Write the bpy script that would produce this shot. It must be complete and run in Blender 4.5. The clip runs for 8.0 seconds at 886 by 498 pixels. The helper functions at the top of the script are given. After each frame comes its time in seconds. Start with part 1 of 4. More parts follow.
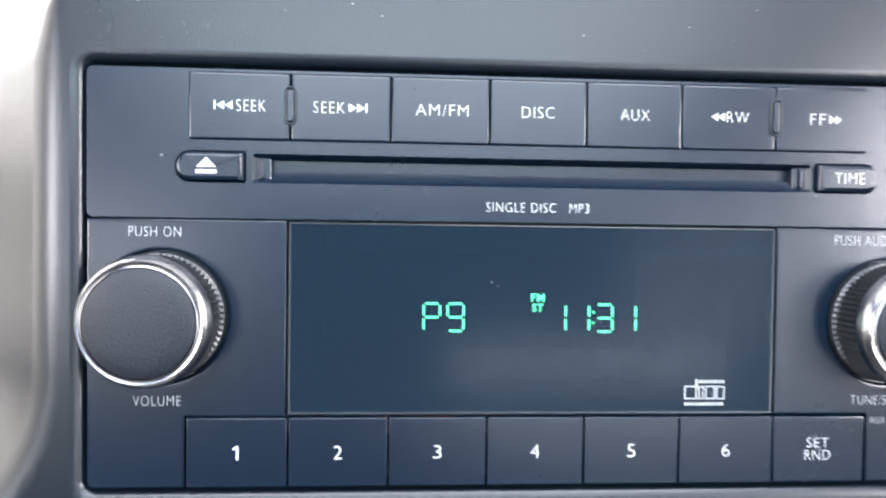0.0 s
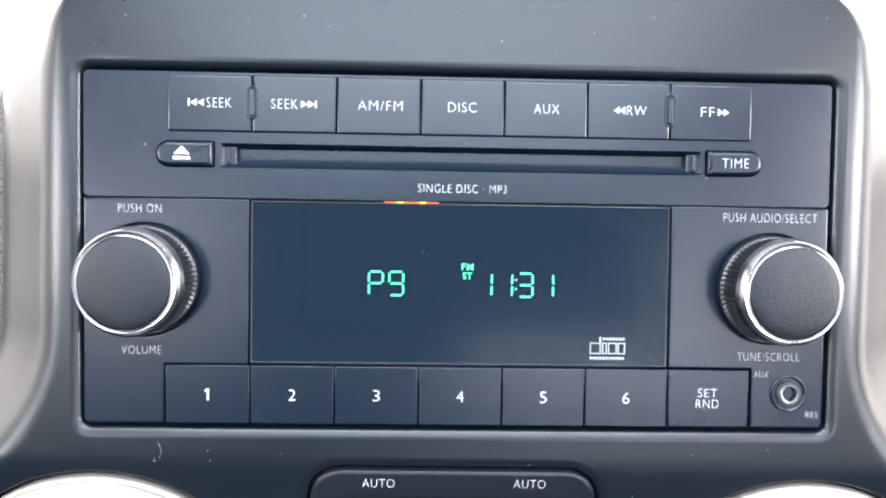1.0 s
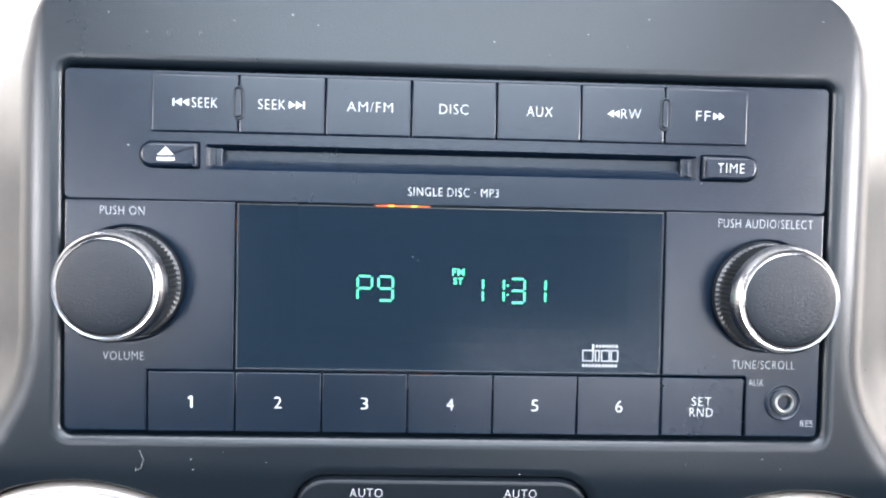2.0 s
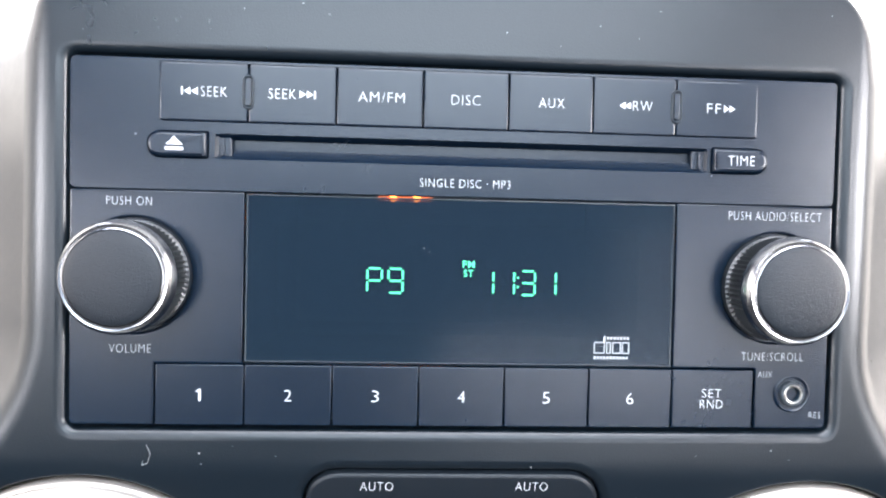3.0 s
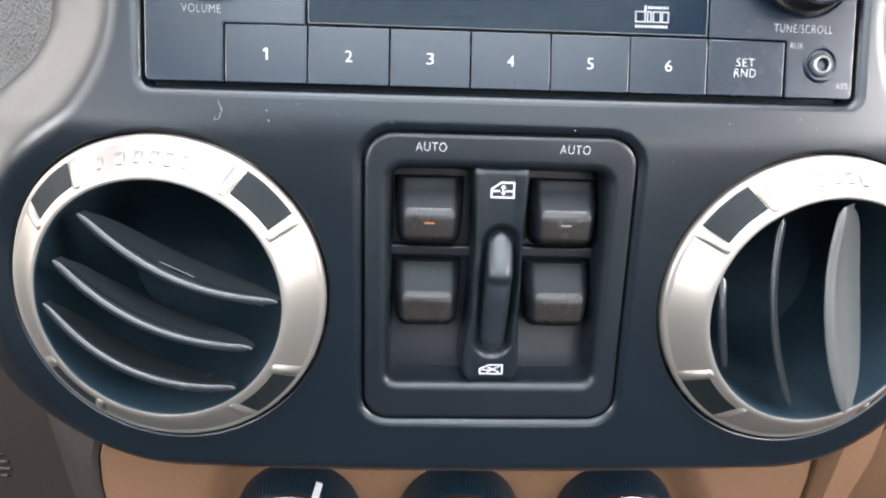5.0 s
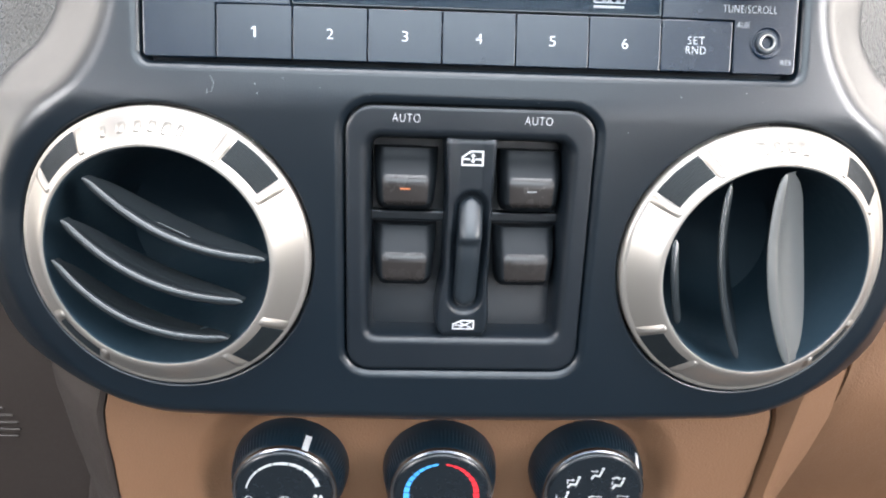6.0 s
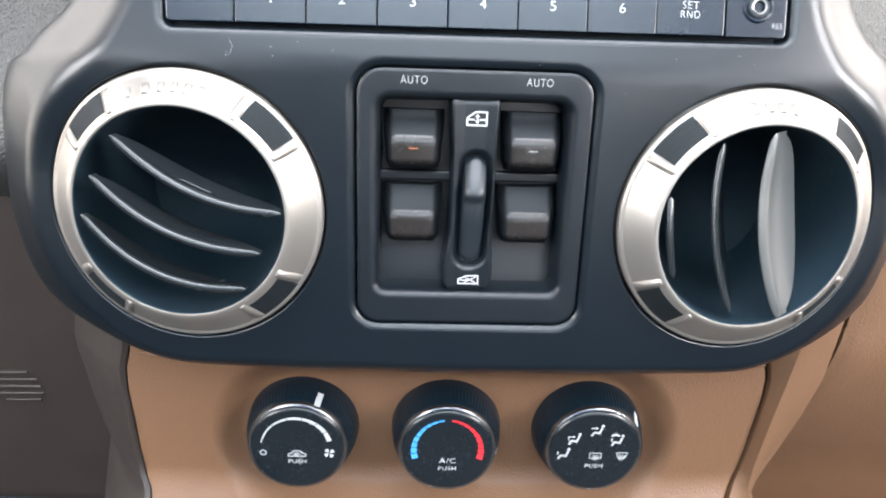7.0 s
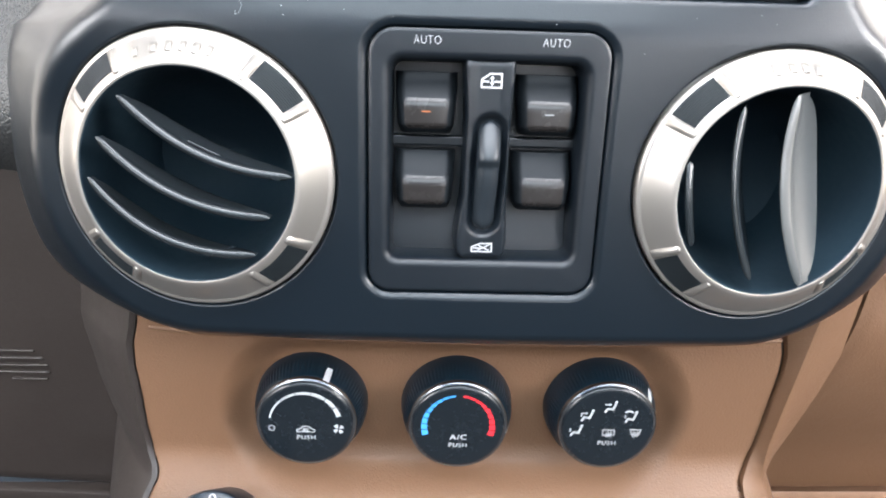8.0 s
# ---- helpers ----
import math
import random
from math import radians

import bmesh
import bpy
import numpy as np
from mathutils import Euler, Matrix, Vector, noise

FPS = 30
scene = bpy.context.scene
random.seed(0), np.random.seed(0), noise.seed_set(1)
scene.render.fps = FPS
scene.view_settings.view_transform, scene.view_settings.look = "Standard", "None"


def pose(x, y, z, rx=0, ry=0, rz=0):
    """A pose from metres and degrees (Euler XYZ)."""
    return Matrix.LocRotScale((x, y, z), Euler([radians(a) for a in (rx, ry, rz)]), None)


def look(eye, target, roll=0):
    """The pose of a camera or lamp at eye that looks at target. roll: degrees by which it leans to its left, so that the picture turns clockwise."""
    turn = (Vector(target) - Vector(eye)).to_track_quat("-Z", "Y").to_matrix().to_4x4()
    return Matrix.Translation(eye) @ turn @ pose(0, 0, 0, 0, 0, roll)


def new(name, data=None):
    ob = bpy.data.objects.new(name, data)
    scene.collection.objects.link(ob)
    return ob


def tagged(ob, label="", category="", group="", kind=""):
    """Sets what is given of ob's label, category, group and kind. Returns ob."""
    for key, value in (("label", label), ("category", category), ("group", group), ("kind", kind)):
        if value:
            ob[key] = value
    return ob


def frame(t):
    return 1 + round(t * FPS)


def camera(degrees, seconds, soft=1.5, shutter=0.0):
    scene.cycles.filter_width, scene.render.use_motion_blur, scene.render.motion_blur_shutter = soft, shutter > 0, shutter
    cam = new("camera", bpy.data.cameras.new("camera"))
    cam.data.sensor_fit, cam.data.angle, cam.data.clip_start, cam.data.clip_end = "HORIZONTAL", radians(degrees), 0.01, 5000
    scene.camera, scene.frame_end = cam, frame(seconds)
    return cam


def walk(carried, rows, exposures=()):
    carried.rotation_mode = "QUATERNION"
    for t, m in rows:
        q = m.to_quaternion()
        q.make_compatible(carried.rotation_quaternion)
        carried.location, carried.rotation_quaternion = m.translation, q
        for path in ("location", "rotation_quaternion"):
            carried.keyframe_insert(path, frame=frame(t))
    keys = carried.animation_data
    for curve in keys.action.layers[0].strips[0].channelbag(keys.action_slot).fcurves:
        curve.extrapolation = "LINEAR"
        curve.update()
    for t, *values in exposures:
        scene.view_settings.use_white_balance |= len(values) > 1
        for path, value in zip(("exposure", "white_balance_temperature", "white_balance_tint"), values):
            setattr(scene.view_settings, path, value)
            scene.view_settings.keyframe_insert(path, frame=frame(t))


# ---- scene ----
cam = camera(69.2, 8.0, soft=2.0, shutter=0.3)
LEAN = Matrix.Translation((0, 0, 1)) @ pose(0, 0, 0, -15) @ Matrix.Translation((0, 0, -1))   # the dashboard leans back; the path is kept in its own axes
PATH = [
    (0, (-0.02821, -0.13401, 1.00978), (0.08862, 1.86213, 0.96762), 1.17),
    (0.5, (-0.01279, -0.15333, 1.00517), (0.052, 1.84483, 0.94912), 1.20),
    (1, (-0.00868, -0.1585, 1.00544), (0.03786, 1.84019, 0.95021), 1.29),
    (1.5, (-0.00711, -0.15678, 1.00658), (0.04373, 1.8419, 0.95447), 1.41),
    (3, (-0.01399, -0.15411, 1.00401), (0.09675, 1.84221, 0.95435), 1.72),
    (3.5, (-0.01988, -0.15623, 0.99895), (0.09887, 1.83898, 0.92806), 1.68),
    (4, (-0.02851, -0.15768, 0.97355), (0.08051, 1.83691, 0.875), 1.54),
    (4.5, (-0.03046, -0.16466, 0.94075), (0.08235, 1.82822, 0.81535), 1.46),
    (4.7, (-0.02838, -0.16519, 0.93293), (0.07625, 1.82747, 0.79747), 1.44),
    (5.8, (-0.01941, -0.18054, 0.92209), (0.08764, 1.80849, 0.74236), 1.66),
    (6, (-0.01755, -0.18428, 0.92261), (0.08128, 1.80436, 0.73406), 1.64),
    (6.5, (-0.01377, -0.19004, 0.91553), (0.07078, 1.79865, 0.72073), 1.69),
    (7, (-0.01706, -0.19548, 0.91238), (0.0573, 1.7919, 0.70077), 1.65),
    (7.5, (-0.01812, -0.19376, 0.90623), (0.04944, 1.79332, 0.68957), 1.70),
    (8, (-0.0196, -0.19212, 0.90273), (0.04316, 1.79416, 0.67744), 1.69),
]
walk(cam, [(t, LEAN @ look(eye, target, roll)) for t, eye, target, roll in PATH], exposures=[(0.0, 1.46, 6200, 14), (3.2, 1.42, 6200, 14), (4.0, 1.32, 6350, 14), (4.7, 1.43, 6400, 13), (8.0, 1.53, 6300, 12)])

# ---------------------------------------------------------------- light
world = bpy.data.worlds.new("sky")
scene.world = world
world.use_nodes = True
wn = world.node_tree.nodes
sky = wn.new("ShaderNodeTexSky")
sky.sky_type = "NISHITA"
sky.sun_disc = False
sky.sun_elevation, sky.sun_rotation = radians(48), radians(150)
world.node_tree.links.new(sky.outputs[0], wn["Background"].inputs[0])
wn["Background"].inputs[1].default_value = 0.05


def area_lamp(name, eye, target, w, h, watts, colour):
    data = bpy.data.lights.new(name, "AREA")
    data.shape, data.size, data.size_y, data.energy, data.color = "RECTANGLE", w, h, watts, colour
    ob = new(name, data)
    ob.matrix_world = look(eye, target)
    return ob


area_lamp("left_window_light", (-0.76, 0.15, 1.16), (0.0, 0.0, 1.03), 0.9, 0.68, 3.6, (1.0, 0.91, 0.8))
area_lamp("right_window_light", (0.76, 0.2, 1.16), (0.0, 0.1, 1.03), 0.8, 0.68, 5.2, (1.0, 0.91, 0.8))
area_lamp("right_rear_window_light", (0.76, -0.5, 1.22), (0.0, 0.05, 0.85), 0.35, 0.3, 6, (1.0, 0.97, 0.94))
area_lamp("left_rear_window_light", (-0.76, -0.55, 1.2), (0.0, 0.05, 0.85), 0.35, 0.3, 3.6, (1.0, 0.98, 0.96))
# rear and quarter lamps for unseen windows, tuned to lift the plastic's reflections
area_lamp("rear_window_light", (0.5, -1.74, 1.1), (0.0, 0.0, 1.0), 0.8, 0.12, 2.0, (0.97, 0.98, 1.0))
area_lamp("right_quarter_window_light", (0.74, -1.45, 1.3), (0.0, 0.0, 1.0), 0.4, 0.3, 1, (0.97, 0.98, 1.0))
area_lamp("left_quarter_window_light", (-0.74, -1.45, 1.3), (0.0, 0.0, 1.0), 0.4, 0.3, 1.6, (0.97, 0.98, 1.0))
# two added fill lamps overhead; no opening or lamp is known there
area_lamp("rear_roof_light", (0.0, -1.15, 1.69), (0.0, -1.14, 0.0), 1.1, 0.8, 12.5, (0.83, 0.95, 1.0))
area_lamp("front_roof_light", (0.0, -0.34, 1.69), (0.0, -0.33, 0.0), 1.0, 0.36, 8, (0.92, 0.96, 1.0))
area_lamp("windscreen_light", (0.0, 0.5, 1.4), (0.0, -0.5, 1.1), 1.4, 0.7, 20, (0.96, 0.99, 1.0))


# ---------------------------------------------------------------- materials
def material(name, colour, rough=0.5, metal=0.0, colour2=None, scale=400.0, amount=0.5, bump=0.0, bump_scale=900.0,
             grain=None, rough_var=0.08, emit=0.0, spec=0.5, coat=0.0, relief=0.0004):
    """A surface with variation at two scales, uneven gloss and fine relief; scales are per metre."""
    m = bpy.data.materials.new(name)
    m.use_nodes = True
    nt = m.node_tree
    b = nt.nodes["Principled BSDF"]
    co = nt.nodes.new("ShaderNodeTexCoord")
    n1 = nt.nodes.new("ShaderNodeTexNoise")
    n1.inputs["Scale"].default_value, n1.inputs["Detail"].default_value = scale, 6
    nt.links.new(co.outputs["Object"], n1.inputs["Vector"])
    n2 = nt.nodes.new("ShaderNodeTexNoise")
    n2.inputs["Scale"].default_value, n2.inputs["Detail"].default_value = scale * 0.06, 4
    nt.links.new(co.outputs["Object"], n2.inputs["Vector"])
    mixf = nt.nodes.new("ShaderNodeMath")
    mixf.operation = "MULTIPLY_ADD"
    nt.links.new(n1.outputs["Fac"], mixf.inputs[0])
    mixf.inputs[1].default_value = 0.5
    half = nt.nodes.new("ShaderNodeMath")
    half.operation = "MULTIPLY"
    half.inputs[1].default_value = 0.5
    nt.links.new(n2.outputs["Fac"], half.inputs[0])
    nt.links.new(half.outputs[0], mixf.inputs[2])
    ramp = nt.nodes.new("ShaderNodeMix")
    ramp.data_type = "RGBA"
    c2 = colour2 or tuple(c * (1 - 0.35 * amount) for c in colour)
    ramp.inputs[6].default_value, ramp.inputs[7].default_value = (*c2, 1), (*colour, 1)
    nt.links.new(mixf.outputs[0], ramp.inputs[0])
    nt.links.new(ramp.outputs[2], b.inputs["Base Color"])
    rr = nt.nodes.new("ShaderNodeMapRange")
    rr.inputs["From Min"].default_value, rr.inputs["From Max"].default_value = 0.3, 0.7
    rr.inputs["To Min"].default_value, rr.inputs["To Max"].default_value = max(0.02, rough - rough_var), min(1, rough + rough_var)
    nt.links.new(mixf.outputs[0], rr.inputs["Value"])
    nt.links.new(rr.outputs[0], b.inputs["Roughness"])
    b.inputs["Metallic"].default_value = metal
    b.inputs["Specular IOR Level"].default_value = spec
    b.inputs["Coat Weight"].default_value = coat
    if bump:
        bp = nt.nodes.new("ShaderNodeBump")
        bp.inputs["Strength"].default_value = min(1.0, bump)
        bp.inputs["Distance"].default_value = relief
        if grain == "leather":
            v = nt.nodes.new("ShaderNodeTexVoronoi")
            v.feature = "SMOOTH_F1"
            v.inputs["Scale"].default_value = bump_scale
            v.inputs["Randomness"].default_value = 1.0
            wob = nt.nodes.new("ShaderNodeTexNoise")
            wob.inputs["Scale"].default_value = bump_scale * 0.6
            nt.links.new(co.outputs["Object"], wob.inputs["Vector"])
            add = nt.nodes.new("ShaderNodeMixRGB")
            add.blend_type = "ADD"
            add.inputs[0].default_value = 0.0015
            nt.links.new(co.outputs["Object"], add.inputs[1])
            nt.links.new(wob.outputs["Color"], add.inputs[2])
            nt.links.new(add.outputs[0], v.inputs["Vector"])
            inv = nt.nodes.new("ShaderNodeMath")
            inv.operation = "SUBTRACT"
            inv.inputs[0].default_value = 1.0
            nt.links.new(v.outputs["Distance"], inv.inputs[1])
            nt.links.new(inv.outputs[0], bp.inputs["Height"])
        else:
            n3 = nt.nodes.new("ShaderNodeTexNoise")
            n3.inputs["Scale"].default_value, n3.inputs["Detail"].default_value = bump_scale, 3
            nt.links.new(co.outputs["Object"], n3.inputs["Vector"])
            nt.links.new(n3.outputs["Fac"], bp.inputs["Height"])
        nt.links.new(bp.outputs[0], b.inputs["Normal"])
    if emit:
        b.inputs["Emission Color"].default_value = (*colour, 1)
        b.inputs["Emission Strength"].default_value = emit
    return m


BEZEL = material("charcoal_plastic", (0.0025, 0.0055, 0.0088), 0.3, spec=0.44, bump=0.1, bump_scale=2400, rough_var=0.03)
RADIO = material("radio_plastic", (0.0013, 0.0058, 0.0135), 0.25, spec=0.42, bump=0.08, bump_scale=3000, rough_var=0.03)
BUTTON = material("button_plastic", (0.0013, 0.0058, 0.0135), 0.25, spec=0.42, bump=0.08, bump_scale=3000, rough_var=0.03)
DARK = material("black_recess_plastic", (0.0055, 0.012, 0.0185), 0.6)
BARREL = material("matt_black_duct", (0.008, 0.019, 0.028), 0.7, spec=0.2)
BACKING = material("display_backing", (0.003, 0.009, 0.018), 0.5, scale=120)


def pane(name, tint, haze, rough):
    """Thin smoked glass: half see-through, with a mirror's gloss that grows towards grazing angles."""
    m = bpy.data.materials.new(name)
    m.use_nodes = True
    nt = m.node_tree
    nt.nodes.remove(nt.nodes["Principled BSDF"])
    clear, shine = nt.nodes.new("ShaderNodeBsdfTransparent"), nt.nodes.new("ShaderNodeBsdfGlossy")
    clear.inputs[0].default_value = (*tint, 1)
    shine.inputs["Roughness"].default_value = rough
    fr, mix = nt.nodes.new("ShaderNodeFresnel"), nt.nodes.new("ShaderNodeMixShader")
    fr.inputs[0].default_value = 1.18
    nt.links.new(fr.outputs[0], mix.inputs[0])
    smoke, body = nt.nodes.new("ShaderNodeBsdfDiffuse"), nt.nodes.new("ShaderNodeMixShader")
    smoke.inputs[0].default_value, body.inputs[0].default_value = (*haze, 1), 0.6
    nt.links.new(clear.outputs[0], body.inputs[1])
    nt.links.new(smoke.outputs[0], body.inputs[2])
    nt.links.new(body.outputs[0], mix.inputs[1])
    nt.links.new(shine.outputs[0], mix.inputs[2])
    nt.links.new(mix.outputs[0], nt.nodes["Material Output"].inputs[0])
    return m


GLASS = pane("tinted_display_glass", (0.62, 0.68, 0.72), (0.006, 0.0125, 0.0205), 0.16)
TUBE = bpy.data.materials.new("clear_tube_glass")
TUBE.use_nodes = True
TUBE.node_tree.nodes.remove(TUBE.node_tree.nodes["Principled BSDF"])
TUBE_CLEAR = TUBE.node_tree.nodes.new("ShaderNodeBsdfTransparent")
TUBE_CLEAR.inputs[0].default_value = (0.93, 0.96, 0.97, 1)
TUBE.node_tree.links.new(TUBE_CLEAR.outputs[0], TUBE.node_tree.nodes["Material Output"].inputs[0])
GLOW = material("amber_glow", (1.0, 0.24, 0.03), 0.5, emit=5.0, amount=0)
GLOW_SOFT = material("dim_amber_glow", (1.0, 0.22, 0.05), 0.5, emit=0.4, amount=0)
GREEN = material("green_phosphor", (0.16, 1.0, 0.45), 0.5, emit=11.0, amount=0)
WHITE = material("white_print", (0.4, 0.41, 0.42), 0.55, amount=0.2)
DIMWHITE = material("grey_print", (0.27, 0.28, 0.29), 0.55, amount=0.2)
CHROME = material("chrome", (0.36, 0.36, 0.37), 0.22, metal=1.0, rough_var=0.05, amount=0.1)
RIM = material("polished_rim_plastic", (0.03, 0.036, 0.042), 0.2)
SILVER = material("satin_silver_paint", (0.325, 0.302, 0.275), 0.34, metal=0.75, rough_var=0.02, amount=0.06)
RUBBER = material("ribbed_black_rubber", (0.02, 0.023, 0.026), 0.34)
INSERT = material("ribbed_black_insert", (0.009, 0.012, 0.014), 0.42, spec=0.3)
STEEL = material("socket_steel", (0.29, 0.28, 0.27), 0.3, metal=1.0)
CAP = material("grained_knob_cap", (0.009, 0.012, 0.016), 0.36, bump=0.35, bump_scale=3000, grain="leather", spec=0.25)
SWITCH = material("switch_plastic", (0.0042, 0.0066, 0.0095), 0.36, spec=0.36, bump=0.08, bump_scale=2600)
LEVER = material("lever_plastic", (0.008, 0.012, 0.016), 0.42, rough_var=0.03)
KEY = material("switch_key_plastic", (0.0145, 0.0128, 0.0122), 0.27, rough_var=0.03, spec=0.36)
KEY_BODY = material("matt_key_plastic", (0.0065, 0.0085, 0.0105), 0.5, rough_var=0.05, spec=0.15)
VANE = material("vane_plastic", (0.012, 0.015, 0.017), 0.26, rough_var=0.02, amount=0.15, scale=150)
# lighter copy of the vane plastic, imitating light that falls on one vane
LIT_VANE = material("sun_greyed_vane_plastic", (0.05, 0.054, 0.055), 0.32, rough_var=0.03, amount=0.25, scale=200)
GLOSS = material("gloss_black_plastic", (0.006, 0.009, 0.012), 0.25, rough_var=0.05)
SKIRT = material("knob_skirt_plastic", (0.003, 0.009, 0.015), 0.3, rough_var=0.03, spec=0.35)
TAN = material("tan_dash_plastic", (0.124, 0.066, 0.0355), 0.54, colour2=(0.1, 0.052, 0.0272), scale=600, spec=0.34, bump=0.3, bump_scale=1300, grain="leather", relief=0.0005)
# darker copy of the tan: shade on the left side put into the colour
SHADED_TAN = material("brown_dash_plastic", (0.0188, 0.0128, 0.0098), 0.6, colour2=(0.0145, 0.0097, 0.0074), scale=600, bump=0.3, bump_scale=1800)
PAD = material("grained_grey_dash_skin", (0.03, 0.0325, 0.0335), 0.48, bump=1.0, bump_scale=900, grain="leather", relief=0.0009)
LINING = material("dark_cabin_lining", (0.035, 0.034, 0.034), 0.9, bump=0.2)
LINT = material("grey_lint", (0.2, 0.21, 0.22), 0.8)
HEADLINER = material("grey_headliner", (0.4, 0.4, 0.39), 0.95, bump=0.2)
BLUE = material("blue_print", (0.05, 0.29, 0.7), 0.5, amount=0.2)
RED = material("red_print", (0.75, 0.02, 0.03), 0.5, amount=0.2)
AMBER = material("amber_lamp", (0.4, 0.12, 0.04), 0.5, emit=0.03, amount=0)

# ---------------------------------------------------------------- building helpers (millimetres; x right, y away, z up)
Z0 = 1.0
ORIGIN = {}
FOLDED = set()
BEND, BEND_RUN, BEND_TOP = radians(10), 6.0, -51.0   # the bezel turns under by ten degrees below the radio


def fold(p):
    """From the unfolded bezel to its true shape: bent below the radio and bowed a little from side to side."""
    s = BEND_TOP - p.z
    if s <= 0:
        return p.copy()
    r = BEND_RUN / BEND
    a = min(s, BEND_RUN) / r
    rest = max(0.0, s - BEND_RUN)
    y = p.y + smooth(0, 40, s) * (p.x + 1.5) ** 2 / 3000
    return Vector((p.x, r * (1 - math.cos(a)) + rest * math.sin(BEND) + y * math.cos(a), BEND_TOP - r * math.sin(a) - rest * math.cos(BEND) + y * math.sin(a)))


def thing(name, x, y, z, label, category, group="", kind="", folded=False, level=False):
    ob = new(name)
    ob.empty_display_size = 0.01
    o = Vector((x, y, z))
    if folded:
        FOLDED.add(ob.name)
        o = fold(o)
    place = pose(o.x / 1000, o.y / 1000, o.z / 1000 + Z0)
    ob.matrix_basis = place if level else LEAN @ place
    ORIGIN[ob.name] = o
    return tagged(ob, label, category, group, kind)


def part(name, bm, mat, parent, label="", sharp=32):
    """Links a bmesh as one mesh object under a thing or a part."""
    o, folded = ORIGIN[parent.name], parent.name in FOLDED
    for v in bm.verts:
        v.co = ((fold(v.co) if folded else v.co) - o) / 1000
    bmesh.ops.recalc_face_normals(bm, faces=bm.faces)
    me = bpy.data.meshes.new(name)
    bm.to_mesh(me)
    bm.free()
    me.shade_smooth()
    me.set_sharp_from_angle(angle=radians(sharp))
    me.materials.append(mat)
    ob = new(name, me)
    ob.parent = parent
    ORIGIN[ob.name] = o
    if folded:
        FOLDED.add(ob.name)
    if label:
        tagged(ob, label)
    return ob


def rpoly(pts, r, n=5):
    """A polygon in x, z with rounded corners (counter-clockwise)."""
    out = []
    rs = r if isinstance(r, (list, tuple)) else [r] * len(pts)
    for i, p in enumerate(pts):
        p = Vector(p)
        a, b = Vector(pts[i - 1]) - p, Vector(pts[(i + 1) % len(pts)]) - p
        ang = a.angle(b)
        d = min(rs[i] / math.tan(ang / 2), a.length * 0.49, b.length * 0.49)
        if d < 1e-4:
            out.append(tuple(p))
            continue
        rad = d * math.tan(ang / 2)
        c = p + (a.normalized() + b.normalized()).normalized() * (rad / math.sin(ang / 2))
        s, e = p + a.normalized() * d - c, p + b.normalized() * d - c
        a0 = math.atan2(s.y, s.x)
        da = (math.atan2(e.y, e.x) - a0 + math.pi) % (2 * math.pi) - math.pi
        for k in range(n + 1):
            t = a0 + da * k / n
            out.append((c.x + rad * math.cos(t), c.y + rad * math.sin(t)))
    return out


def rrect(x0, z0, x1, z1, r, n=5):
    return rpoly([(x0, z0), (x1, z0), (x1, z1), (x0, z1)], r, n)


def circle(cx, cz, r, n=48):
    return [(cx + r * math.cos(2 * math.pi * k / n), cz + r * math.sin(2 * math.pi * k / n)) for k in range(n)]


def offset(loop, d):
    """Moves a counter-clockwise loop outwards by d (a number, or a function of the point)."""
    n, out = len(loop), []
    for i in range(n):
        p = Vector(loop[i])
        a, b = p - Vector(loop[i - 1]), Vector(loop[(i + 1) % n]) - p
        na, nb = Vector((a.y, -a.x)), Vector((b.y, -b.x))
        m = (na.normalized() + nb.normalized())
        m = m.normalized() if m.length > 1e-6 else na.normalized()
        k = d(p) if callable(d) else d
        out.append(tuple(p + m * (k / max(0.5, m.dot(na.normalized())))))
    return out


def ring(bm, loop, y):
    f = y if callable(y) else (lambda x, z: y)
    return [bm.verts.new((x, f(x, z), z)) for x, z in loop]


def bridge(bm, a, b):
    n = len(a)
    for i in range(n):
        bm.faces.new((a[i], a[(i + 1) % n], b[(i + 1) % n], b[i]))


def stack(bm, levels, cap_first=False, cap_last=True):
    """Lofts through (loop, y) levels."""
    rows = [ring(bm, l, y) for l, y in levels]
    for a, b in zip(rows, rows[1:]):
        bridge(bm, a, b)
    if cap_first:
        bm.faces.new(rows[0])
    if cap_last:
        bm.faces.new(rows[-1])
    return rows


def block(loop, y_front, y_back, bevel=0.3, steps=3, bm=None):
    """A solid with a rounded front edge."""
    bm = bm or bmesh.new()
    levels = [(loop, y_back)]
    for k in range(steps + 1):
        t = math.pi / 2 * k / steps
        levels.append((offset(loop, -bevel * (1 - math.cos(t))), y_front + bevel * (1 - math.sin(t))))
    levels.append((offset(loop, -bevel - 0.06), y_front))
    stack(bm, levels, True, True)
    bmesh.ops.triangulate(bm, faces=[f for f in bm.faces if len(f.verts) > 4], ngon_method="EAR_CLIP")
    return bm


def box(x0, x1, y0, y1, z0, z1):
    bm = bmesh.new()
    bmesh.ops.create_cube(bm, size=1)
    for v in bm.verts:
        v.co = ((x0 + x1) / 2 + v.co.x * (x1 - x0), (y0 + y1) / 2 + v.co.y * (y1 - y0), (z0 + z1) / 2 + v.co.z * (z1 - z0))
    return bm


def plate(bm, outer, holes, y):
    """A flat sheet with holes; returns the rings of the holes and of the rim."""
    rings = [ring(bm, l, y) for l in [outer] + holes]
    edges = []
    for r in rings:
        for i in range(len(r)):
            edges.append(bm.edges.new((r[i], r[(i + 1) % len(r)])))
    bmesh.ops.triangle_fill(bm, use_beauty=True, edges=edges)
    return rings


